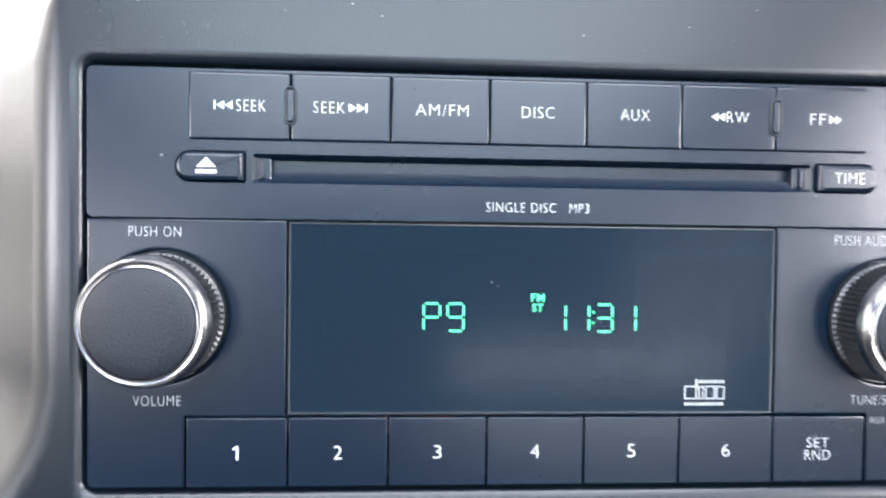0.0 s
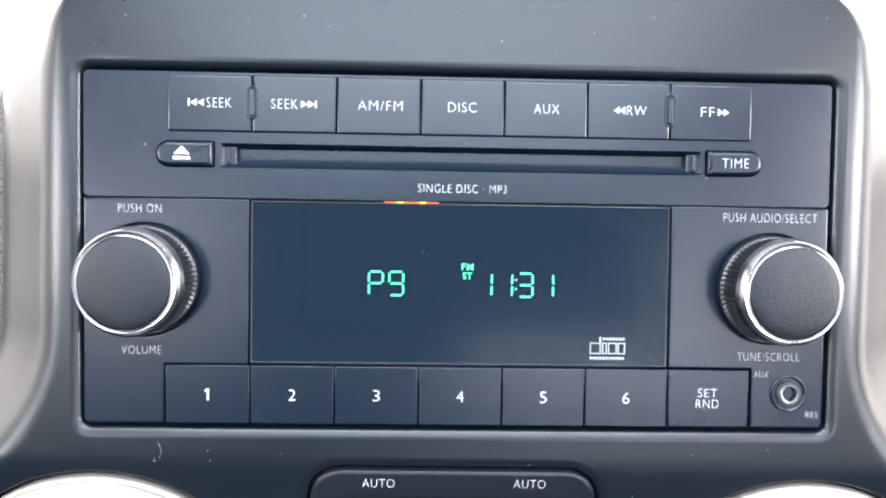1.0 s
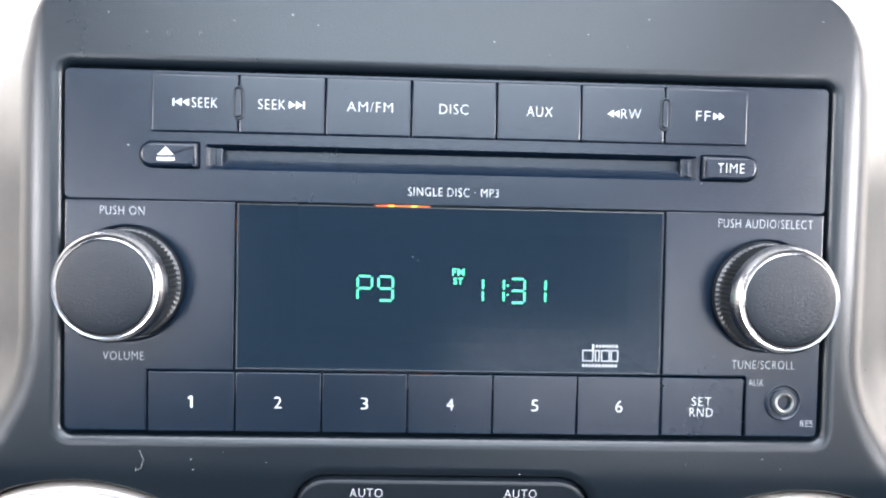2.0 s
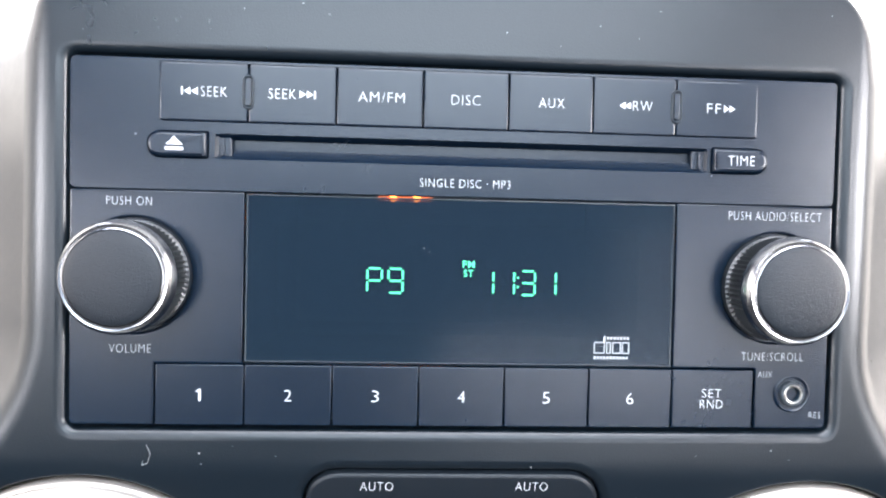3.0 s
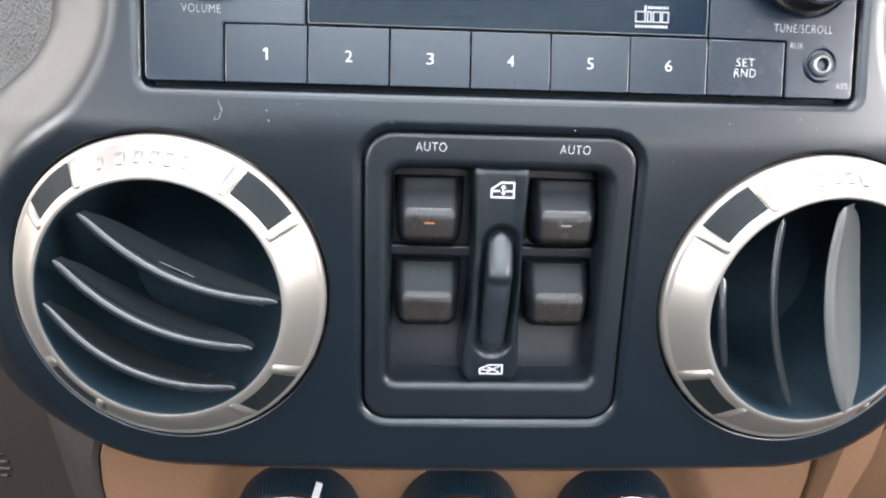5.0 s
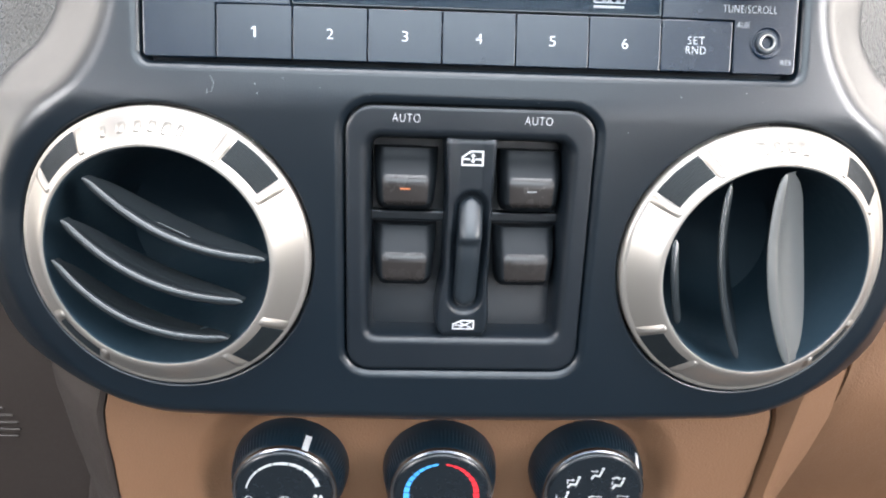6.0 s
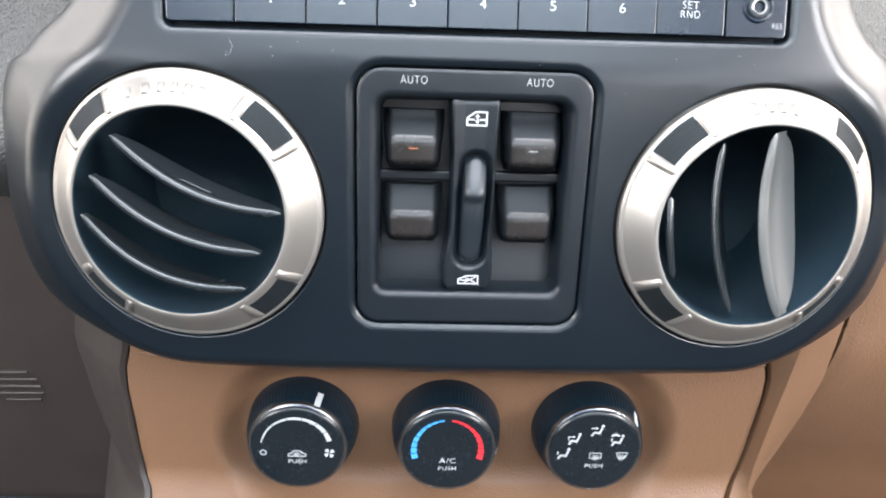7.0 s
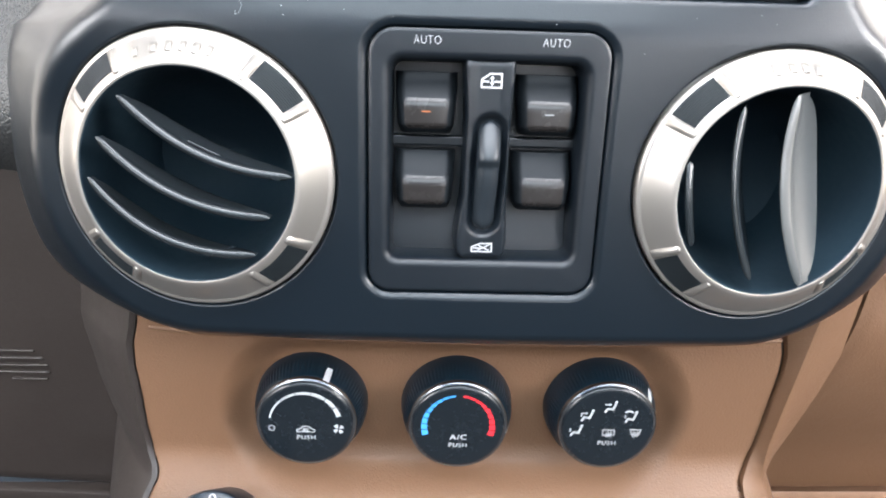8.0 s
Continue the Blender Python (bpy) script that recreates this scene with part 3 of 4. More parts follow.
        revolve(bm, x, z, [(10.6, -10.0), (10.45, -10.7), (9.9, -11.0), (8, -11.4), (5, -11.75), (2, -11.9), (0.3, -11.92)], 64)
        part("grained_cap", bm, CAP, knob, "grained black cap")

    # socket
    x, z = 82.6, -34.0
    bm = bmesh.new()
    revolve(bm, x, z, [(4.6, 0.2), (4.6, -0.3), (4.3, -0.45), (3.9, -0.2), (3.8, 0.6)], 48)
    jack = part("aux_socket", bm, RADIO, root, "round auxiliary socket")
    bm = bmesh.new()
    revolve(bm, x, z, [(3.2, 0.8), (3.1, -0.5), (2.8, -0.8), (2.2, -0.8)], 40, False)
    part("socket_collar", bm, DARK, jack)
    bm = bmesh.new()
    revolve(bm, x, z, [(2.4, -0.4), (2.35, -0.9), (2.15, -1.1), (1.9, -1.05), (1.75, -0.8)], 40, False)
    part("socket_sleeve", bm, STEEL, jack, "bright metal sleeve")
    part("socket_bore", revolve(bmesh.new(), x, z, [(1.78, -0.8), (1.7, -0.6), (1.6, 6.0)], 32), BARREL, jack)
    lettering("AUX", 75.7, -29.2, 3.6, 1.6, 0.0, root, DIMWHITE)
    lettering("RES", 88.8, -39.3, 3.0, 1.5, 0.0, root, DIMWHITE)
    root.matrix_basis = root.matrix_basis @ Matrix.Rotation(-ROLL, 4, "Y")
    return root


build_radio()


# ---------------------------------------------------------------- window switches
def build_switches():
    root = thing("window_switch_panel", -1, 6, -136, "black plastic window switch panel with four keys and lock lever", "switch panel", folded=True)
    bm = bmesh.new()
    bowl = rpoly([(-30.6, -125.2), (28.6, -124.9), (28.4, -63.2), (-30.8, -63.4)], [3.2, 3.2, 4, 4], 5)
    L = SWITCH_LOOP
    rows = [ring(bm, offset(L, -0.0), 7), ring(bm, offset(L, -0.0), 1.4), ring(bm, offset(L, -0.35), 0.35), ring(bm, offset(L, -1.0), 0.0), ring(bm, offset(L, -1.3), 0.0)]
    for a, b in zip(rows, rows[1:]):
        bridge(bm, a, b)
    rim = ring(bm, offset(bowl, 2.6), 0.0)
    edges = []
    for r in (rows[-1], rim):
        for i in range(len(r)):
            e = bm.edges.get((r[i], r[(i + 1) % len(r)])) or bm.edges.new((r[i], r[(i + 1) % len(r)]))
            edges.append(e)
    bmesh.ops.triangle_fill(bm, use_beauty=True, edges=edges)
    # the floor climbs towards the seats below the keys
    floor_y = lambda z: 13.4 - 2.6 * smooth(-108, -126.5, z)
    prev = rim
    for d, y in ((2.0, 0.03), (1.2, 0.25), (0.5, 0.8), (0.0, 1.7), (-0.5, 3.2), (-0.8, lambda x, z: max(3.4, floor_y(z) + 1.0))):
        nxt = ring(bm, offset(bowl, d), y)
        bridge(bm, prev, nxt)
        prev = nxt
    for x0, x1 in ((-31.0, -6.5), (28.8, 5.0)):
        sheet(span(-126.0, -62.8, 34), [0, 0.2, 0.4, 0.6, 0.8, 1.0], lambda z, t: (x0 + (x1 - x0) * t, floor_y(z), z), bm)
    part("housing", bm, SWITCH, root, sharp=40)
    part("housing_back", block(offset(SWITCH_LOOP, -0.6), 14.0, 16.0, 0.3), DARK, root)

    # lock lever's outline: a leaning pill
    lx = lambda z: 0.1 + 0.027 * (z + 84)
    top_z, low_z, lw = -80.6, -115.2, 3.45

    def from_lever(x, z):
        zc = min(max(z, low_z + lw), top_z - lw)
        return math.hypot(x - lx(z), z - zc) - lw

    # central spine between the keys, dished along its middle and sunk round the lever
    edge_l = [(-63.2, -8.3), (-79, -7.3), (-104, -7.5), (-111, -8.6), (-117, -9.4), (-122, -9.2), (-124.6, -7.2)]
    edge_r = [(-63.2, 6.8), (-79, 6.2), (-104, 6.1), (-111, 6.4), (-117, 6.9), (-122, 6.7), (-124.6, 5.0)]
    spine_y = lambda x, z: 0.45 + 0.75 * smooth(7.0, 3.0, abs(x + 0.7)) + 2.6 * smooth(2.3, 0.3, from_lever(x, z))
    bm = bmesh.new()
    us = span(-124.6, -63.2, 92)
    across = [0, 0.0, 0.02, 0.05] + span(0.09, 0.91, 34) + [0.95, 0.98, 1, 1]

    def spine_at(z, k):
        t = across[k]
        a, b = curve_at(edge_l, z), curve_at(edge_r, z)
        x = a + (b - a) * t
        roll = 1.1 * (1 - min(1, min(t, 1 - t) / 0.05)) ** 2 + 0.9 * smooth(-123.2, -124.6, z) ** 2 + 0.8 * smooth(-64.6, -63.2, z) ** 2
        return (x - (0.5 if k == 0 else 0) + (0.5 if k == len(across) - 1 else 0), 12.0 if k in (0, len(across) - 1) else spine_y(x, z) + roll, z)
    sheet(us, range(len(across)), spine_at, bm)
    spine = part("spine", bm, SWITCH, root, sharp=50)
    on_spine = lambda x, z: spine_y(x, z)

    # the lever itself: its upper half leans out to a ridge, its lower half falls back
    def ridge(z):
        up, down = smooth(-80, -92.6, z), smooth(-92.2, -95.0, z)
        return 2.2 - 5.4 * up + 1.3 * down + 3.2 * smooth(-95.0, -115.5, z)

    def lever_at(z, u):
        end = max(0.0, (z - (top_z - lw)) / lw, ((low_z + lw) - z) / lw)
        w = lw * math.sqrt(max(0.0, 1 - min(1, end) ** 2))
        return (lx(z) + u * w, ridge(z) + 1.7 * abs(u) ** 3 + 1.4 * min(1, end) ** 3, z)
    bm = sheet([low_z + 0.02, low_z + 0.25, low_z + 0.8, low_z + 1.6] + span(low_z + 2.6, top_z - 2.6, 40) + [top_z - 1.6, top_z - 0.8, top_z - 0.25, top_z - 0.02], span(-1, 1, 16), lever_at)
    skirted(bm, 9.0)
    part("lock_lever", bm, LEVER, root, sharp=60)

    # window signs
    def car_window(cx, cz, w, h):
        return [(cx - w / 2, cz - h / 2), (cx + w / 2, cz - h / 2), (cx + w / 2, cz + h / 2), (cx - 0.08 * w, cz + h / 2), (cx - w / 2, cz + 0.05 * h)]
    cx, cz = -0.3, -68.9
    shape = car_window(cx, cz, 6.0, 4.0)
    ink(line(shape, 0.5, True) + line([(cx - 2.9, cz - 0.3), (cx - 0.9, cz - 0.3)], 0.5) + line([(cx + 0.9, cz - 0.3), (cx + 2.9, cz - 0.3)], 0.5)
        + [[(cx + 0.15, cz + 1.5), (cx - 0.6, cz + 0.5), (cx + 0.9, cz + 0.5)], [(cx + 0.15, cz - 1.6), (cx + 0.9, cz - 0.6), (cx - 0.6, cz - 0.6)],
           rrect(cx - 0.1, cz - 0.7, cx + 0.4, cz + 0.7, 0.05, 1)],
        on_spine, spine, WHITE, "window_sign")
    cx, cz = -0.8, -120.9
    ink(line(car_window(cx, cz, 6.4, 2.7), 0.42, True) + line([(cx - 1.2, cz - 0.9), (cx + 2.3, cz + 0.9)], 0.36) + line([(cx - 1.0, cz + 0.7), (cx + 2.3, cz - 0.9)], 0.36) + line([(cx - 2.6, cz - 0.2), (cx - 0.4, cz - 0.2)], 0.34),
        on_spine, spine, WHITE, "lock_sign")

    # four keys, each scooped above, swelling below and rounded over at its sides
    def key_y(u, t):
        y = 2.6 + 5.0 * smooth(0.42, 1.0, t) + 3.6 * (max(0.0, 0.17 - t) / 0.17) ** 1.6
        return y + 3.8 * (max(0.0, abs(u) - 0.72) / 0.28) ** 1.5 + 0.35 * u * u

    def key_shape(cx, cz, w, h):
        def f(u, v):
            t = (v + 1) / 2
            corner = 1 - 0.09 * smooth(0.16, 0.0, t) * abs(u) ** 6
            return (cx + u * w / 2 * (0.9 + 0.1 * smooth(0.1, 0.9, t)) * corner, key_y(u, t), cz + v * h / 2)
        bm = sheet(span(-1, 1, 26), span(-1, 1, 30), f)
        skirted(bm, 14.5)
        return bm

    def lit_front_shape(cx, cz, w, h):
        """The lower front of a key, coloured as if lit, a trace proud of its body."""
        def f(a, b):
            u, t = 0.735 * a, 0.335 + 0.25 * b
            round_off = max(0.0, abs(b) - 0.55) / 0.45
            u *= 1 - 0.16 * round_off ** 2.5
            return (cx + u * w / 2 * (0.9 + 0.1 * smooth(0.1, 0.9, t)), key_y(u, t) - 0.16 * (1 - max(abs(a), abs(b)) ** 6), cz + (2 * t - 1) * h / 2)
        return sheet(span(-1, 1, 22), span(-1, 1, 18), f)

    for cx, cz, lamp in ((-19.7, -76.3, AMBER), (18.0, -76.2, DIMWHITE), (-19.7, -100.2, None), (17.8, -100.0, None)):
        key = part("window_key", key_shape(cx, cz, 19.4, 18.4), KEY_BODY, root, sharp=60)
        # lower front coloured lighter than the body to imitate light on its swell
        part("key_lens", lit_front_shape(cx, cz, 19.4, 18.4), KEY, key, "smoky brown lens", sharp=60)
        # thin printed bars; the left one's amber stands in for a reflected glint
        if lamp:
            z = cz - 2.4
            ink([rrect(cx - 1.5, z - 0.17, cx + 1.5, z + 0.17, 0.1, 1)], key_y(0, (z - cz) / 18.4 + 0.5) - 0.2, key, lamp, "key_lamp")
    for cx, cz in ((-18.9, -88.3), (16.9, -88.1)):
        part("key_divider", block(rrect(cx - 11.6, cz - 1.7, cx + 11.6, cz + 1.6, 0.3, 3), 9.8, 13.8, 0.7, 4), SWITCH, root)
    lettering("AUTO", -19.8, -57.9, 8.0, 2.3, 0.0, root)
    lettering("AUTO", 18.1, -57.6, 8.0, 2.3, 0.0, root)
    return root


build_switches()


# ---------------------------------------------------------------- round air vents
CONE = [(42.4, 5), (42.9, 0.6), (42.9, -0.5), (42.5, -1.2), (41.9, -1.5), (41.4, -1.5), (41.0, -1.9), (38.6, -4.2), (35.8, -6.9), (34.0, -8.5), (33.3, -8.9), (32.7, -9.0), (32.4, -8.9)]


def cone_y(r):
    for (r0, y0), (r1, y1) in zip(CONE[2:], CONE[3:]):
        if r <= r0 and r >= r1:
            return y0 + (y1 - y0) * (r - r0) / (r1 - r0)
    return -8.6 if r < 33 else -0.6


def build_vent(cx, cz, turn, vanes, inserts, emblem, label):
    root = thing("air_vent", cx, 30, cz - 44, label, "air vent", "round dashboard vents", folded=True)
    bm = revolve(bmesh.new(), cx, cz, CONE, 128, cap=False)
    rim = part("ring", bm, SILVER, root, "satin silver outer ring", sharp=60)
    # barrel behind the ring
    bm = revolve(bmesh.new(), cx, cz, [(32.4, -8.9), (32.1, -8.6), (31.9, -7.6), (31.8, -6.0), (31.5, -3), (30.8, 8), (29.5, 24), (26, 38), (12, 52), (1, 56)], 64)
    part("barrel", bm, BARREL, root)
    # ribbed inserts with raised clips at their ends
    for a in inserts:
        bm = bmesh.new()
        us, vs = span(a - 10.8, a + 10.8, 16), span(35.3, 41.6, 22)
        sheet(us, vs, lambda u, r: (cx + r * math.cos(radians(u)), cone_y(r) - 0.1 - (0.22 if int(round((r - 35.3) / 6.3 * 22)) % 2 else 0), cz + r * math.sin(radians(u))), bm)
        part("grip_insert", bm, INSERT, rim, "ribbed black insert", sharp=20)
        for s in (-1, 1):
            ac = a + s * 13.4
            bm = bmesh.new()
            sheet(span(-1, 1, 8), span(33.7, 41.8, 10), lambda u, r: (cx + r * math.cos(radians(ac + u * 2.6)), cone_y(r) + 0.15 - 1.5 * max(0, 1 - u * u) * max(0.0, math.sin(math.pi * (r - 33.7) / 8.1)) ** 0.5, cz + r * math.sin(radians(ac + u * 2.6))), bm)
            part("clip", bm, SILVER, rim)
    # raised emblem, plain shapes only
    for a, w, r0, r1 in emblem:
        bm = sheet(span(-1, 1, 6), span(r0, r1, 6), lambda u, r: (cx + r * math.cos(radians(a + u * w)), cone_y(r) + 0.1 - 0.95 * (1 - u ** 4) * (1 - (2 * (r - r0) / (r1 - r0) - 1) ** 4), cz + r * math.sin(radians(a + u * w))))
        part("emblem_bar", bm, SILVER, rim)
    # curved vanes
    ct, st = math.cos(radians(turn)), math.sin(radians(turn))
    for n, shift, half, sag, front, tip, deep, tab, slope, vane_mat in vanes:
        bm = bmesh.new()

        def f(u, v, dn):
            w = max(0.3, math.sqrt(max(0, 1 - u * u)))
            back = v * deep * w
            off = n + sag * (1 - u * u) + slope * back + dn
            a = shift + u * half
            return (cx + a * ct - off * st, front - 2.4 * (1 - u * u) + tip * u + back, cz + a * st + off * ct)
        us, vs = span(-1, 1, 48), [0, 0.006, 0.018, 0.035, 0.06, 0.09, 0.12, 0.16, 0.22, 0.3, 0.5, 0.75, 1.0]
        # a bulging front edge, thinning to a blade behind
        th = lambda u, v: (0.1 + 1.25 * min(1, math.sqrt(v / 0.07))) * math.sqrt(max(0.02, 1 - abs(u) ** 14)) * (1 - 0.72 * smooth(0.08, 0.34, v))
        top = [[bm.verts.new(f(u, v, th(u, v))) for v in vs] for u in us]
        low = [[bm.verts.new(f(u, v, -th(u, v))) for v in vs] for u in us]
        for i in range(len(us) - 1):
            for j in range(len(vs) - 1):
                bm.faces.new((top[i][j], top[i][j + 1], top[i + 1][j + 1], top[i + 1][j]))
                bm.faces.new((low[i][j], low[i + 1][j], low[i + 1][j + 1], low[i][j + 1]))
            bm.faces.new((top[i][0], top[i + 1][0], low[i + 1][0], low[i][0]))
            bm.faces.new((top[i][-1], low[i][-1], low[i + 1][-1], top[i + 1][-1]))
        vane = part("vane", bm, vane_mat, root, sharp=60)
        if tab:
            px, py, pz = f(0.0, 0.32, 0.9 if slope > 0 else -0.9)
            d, e = Vector((ct, st)) * 5.0, Vector((-st, ct)) * 0.4
            p = Vector((px, pz))
            loop = rpoly([tuple(p - d - e), tuple(p + d - e), tuple(p + d + e), tuple(p - d + e)], 0.35, 3)
            part("vane_tab", block(loop, py - 0.5, py + 0.8, 0.3), vane_mat, vane)
    return root


build_vent(*VENTS[0], -24, [(14.4, 1.6, 26.7, -5.2, -11.2, 0, 15, True, 0.1, VANE), (1.3, 0.7, 26.8, -5.3, -14.3, 0, 15, False, 0.0, VANE), (-11.7, 1.1, 26.6, -6.5, -12.8, 0, 14, False, -0.08, VANE)], (45, 133, 225, 315),
           [(109, 1.5, 36.0, 39.2), (101, 2.2, 36.0, 39.2), (94, 1.8, 36.0, 39.2), (88, 1.8, 36.0, 39.2), (82, 2.0, 35.6, 39.2), (76.5, 1.5, 36.0, 39.2)], "round vent with satin silver ring and slanted black vanes")
build_vent(*VENTS[1], 99, [(26.8, 0, 13.5, 1.5, -5.5, 0, 12, False, -0.4, VANE), (10.0, 1.0, 27.0, 5.0, -7.6, 2.5, 18, False, -0.6, VANE), (-3.8, 0.6, 29.2, 6.2, -11.5, 2.5, 10.5, False, -1.6, LIT_VANE)], (47, 136, 225, 318),
           [(101, 2.4, 35.6, 39.4), (94, 2.0, 36.0, 39.0), (88, 2.0, 36.0, 39.0), (82, 2.0, 35.6, 39.0)], "round vent with satin silver ring and upright greyed vanes")


# ---------------------------------------------------------------- lower tan dashboard
SEAM_L = [(-120, -126.0), (-161.0, -134.3), (-168.5, -136.6), (-178.8, -137.2), (-192.0, -136.3), (-205.7, -136.1), (-219.4, -134.6), (-226.1, -131.7), (-230.1, -131.2), (-236.0, -133.3), (-275, -145)]
SEAM_R = [(-120, 122.0), (-158.6, 129.6), (-167.3, 132.3), (-175.3, 132.6), (-187.5, 131.6), (-200.2, 130.3), (-213.3, 128.6), (-222.4, 125.2), (-227.8, 122.7), (-233.3, 122.6), (-275, 129)]
RIDGE = [(-105.0, 144.0), (-140.8, 141.0), (-150.5, 139.7), (-170.8, 137.3), (-189.5, 134.8), (-209.3, 132.6), (-219.9, 132.5), (-227.0, 133.8), (-236.8, 137.5), (-272, 147.0)]
GLOVE = [(-105.0, 167.0), (-128.2, 165.4), (-141.8, 164.2), (-153.3, 163.5), (-169.2, 162.3), (-187.4, 157.2), (-208.0, 149.6), (-226.9, 141.7), (-235.0, 144.5), (-275, 156)]
KNOBS = [(-65.3, -195.1), (-3.3, -195.4), (58.5, -194.8)]   # where the shafts leave the panel
KNOB_Y, KNOB_TILT = 77.2, radians(12.5)


def tan_y(x, z):
    """The face of the middle panel: leaning under, hollowed round the knobs, sweeping forward below."""
    y = 69 + 0.27 * (-195 - z) + 3 * smooth(92, 142, abs(x)) - 26 * smooth(-214, -258, z)
    far_x = max(KNOBS[0][0] - x, x - KNOBS[2][0], 0)
    return y + 9.0 * smooth(39, 25, math.hypot(far_x, z + 197.0))


def knee_y(x, z):
    return 106 + 0.42 * (-120 - z) - 0.06 * (x + 150)


def build_lower():
    mid = thing("climate_panel", 0, 95, -270, "tan moulded plastic panel around the three climate knobs", "dashboard panel", kind="structure")
    zs = span(-120, -275, 120)
    bm = sheet(zs, span(0, 1, 200), lambda z, t: ((lambda x: (x, tan_y(x, z) + 3.0 * (max(0, abs(2 * t - 1) - 0.985) / 0.015) ** 2, z))(curve_at(SEAM_L, z) + (curve_at(SEAM_R, z) - curve_at(SEAM_L, z)) * t)))
    part("panel", bm, TAN, mid)
    # a thin rounded lip along its top, just under the bezel
    lip_z = lambda x: -163.9 + 0.0002 * x * x

    def lip_at(x, a):
        z = lip_z(x)
        return (x, 69 + 0.27 * (-195 - z) + 3 * smooth(92, 142, abs(x)) + 0.5 - 1.1 * math.sin(a), z + 1.1 * math.cos(a))
    part("top_lip", sheet(span(-128, 129, 60), span(0, math.pi, 8), lip_at), TAN, mid)
    # side strip: up from the seam to a soft ridge, then away to the glovebox gap
    strip = thing("trim_right", 150, 95, -270, "tan plastic strip between climate panel and glovebox", "trim", kind="structure")

    def strip_at(z, t):
        seam, ridge, gap = curve_at(SEAM_R, z) + 1.3, curve_at(RIDGE, z), max(curve_at(GLOVE, z), curve_at(RIDGE, z) + 1.5)
        y0, y1, y2 = tan_y(seam, z) + 0.4, 67 + 0.27 * (-195 - z) - 10 * smooth(-225, -262, z), 80 + 0.27 * (-195 - z) - 14 * smooth(-225, -262, z)
        a, b = smooth(0, 0.5, t) * 0.4 + min(1, t / 0.5) * 0.6, max(0, (t - 0.5) / 0.5)
        x = seam + (ridge - seam) * a + (gap - ridge) * b
        return (x, y0 + (y1 - y0) * a + (y2 - y1) * b ** 1.3 + 3 * (1 - smooth(0, 0.02, t)) + 14 * smooth(0.98, 1, t), z)
    bm = sheet(span(-98, -275, 130), [0, 0.006, 0.012, 0.02] + span(0.04, 0.96, 36) + [0.975, 0.985, 0.992, 1.0], strip_at)
    part("panel", bm, TAN, strip)
    box = thing("glovebox", 260, 110, -270, "tan glovebox door with a curved edge", "glovebox")
    lip = lambda t: 16 * (1 - smooth(0, 0.006, t)) + 1.2 * (1 - smooth(0.006, 0.03, t))
    bm = sheet(span(-100, -272, 90), [0, 0.001, 0.003, 0.006, 0.012, 0.02, 0.03] + span(0.05, 1, 36), lambda z, t: ((lambda x: x + (455 - x) * t)(curve_at(GLOVE, z) + 1.9), 82 + 0.27 * (-195 - z) + 14 * t + 46 * smooth(-150, -275, z) + lip(t), z))
    part("door", bm, TAN, box)
    part("inner_liner", sheet(span(-100, -272, 30), span(0, 1, 6), lambda z, t: (curve_at(GLOVE, z) - 6 + 18 * t, 112 + 0.27 * (-195 - z) + 46 * smooth(-150, -275, z), z)), DARK, box, "dark gap round the door")
    # dark strip drawn in place of the shaded gap along the door
    bm = sheet(span(-100, -272, 90), [0, 0.3, 0.7, 1], lambda z, t: (max(curve_at(GLOVE, z), curve_at(RIDGE, z) + 1.5) - 0.1 + 1.5 * t, 80.6 + 0.27 * (-195 - z) - 14 * smooth(-225, -262, z) + 2.5 * abs(2 * t - 1) ** 2 + 1.2, z))
    part("door_seal", bm, DARK, box, "thin black seal along the door's edge")
    ledge = thing("ledge_right", 260, 110, -275, "tan plastic ledge under the glovebox", "trim", kind="structure")
    part("panel", sheet([-1, -0.5, 0, 0.01, 0.03, 0.06, 0.1, 0.3, 0.6, 1.0], span(140, 430, 20), lambda s, x: (x, 113 + 0.03 * (x - 132) + 3 * (1 - smooth(0, 0.06, s)) + 85 * max(0, -s) - 6 * smooth(0.1, 1, s), -253.5 - 39 * max(0, s) - 35 * max(0, -s))), TAN, ledge)
    back = thing("dashboard_core", 0, 118, -280, "dark hollow behind the dashboard panels", "dashboard", kind="structure")
    part("panel", sheet(span(-90, -330, 4), span(-480, 480, 8), lambda z, x: (x, 185, z)), DARK, back)
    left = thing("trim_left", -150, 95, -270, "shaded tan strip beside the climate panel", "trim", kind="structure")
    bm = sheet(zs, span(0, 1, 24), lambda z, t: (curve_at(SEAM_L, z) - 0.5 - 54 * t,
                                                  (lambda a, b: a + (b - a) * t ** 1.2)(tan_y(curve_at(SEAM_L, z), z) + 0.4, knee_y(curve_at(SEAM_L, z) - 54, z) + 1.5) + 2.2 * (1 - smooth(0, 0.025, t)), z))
    part("panel", bm, SHADED_TAN, left)
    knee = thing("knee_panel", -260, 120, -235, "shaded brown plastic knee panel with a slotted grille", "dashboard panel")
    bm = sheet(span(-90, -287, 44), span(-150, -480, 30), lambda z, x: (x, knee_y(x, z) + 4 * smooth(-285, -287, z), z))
    part("panel", bm, SHADED_TAN, knee)
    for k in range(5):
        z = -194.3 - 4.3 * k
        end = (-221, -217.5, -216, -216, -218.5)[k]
        part("grille_rib", block(rrect(end - (60 if k < 4 else 19), z - 0.85, end, z + 0.85, 0.8, 4), knee_y(end - 20, z) - 2.4, knee_y(end - 20, z) + 5, 0.8, 3), SHADED_TAN, knee)
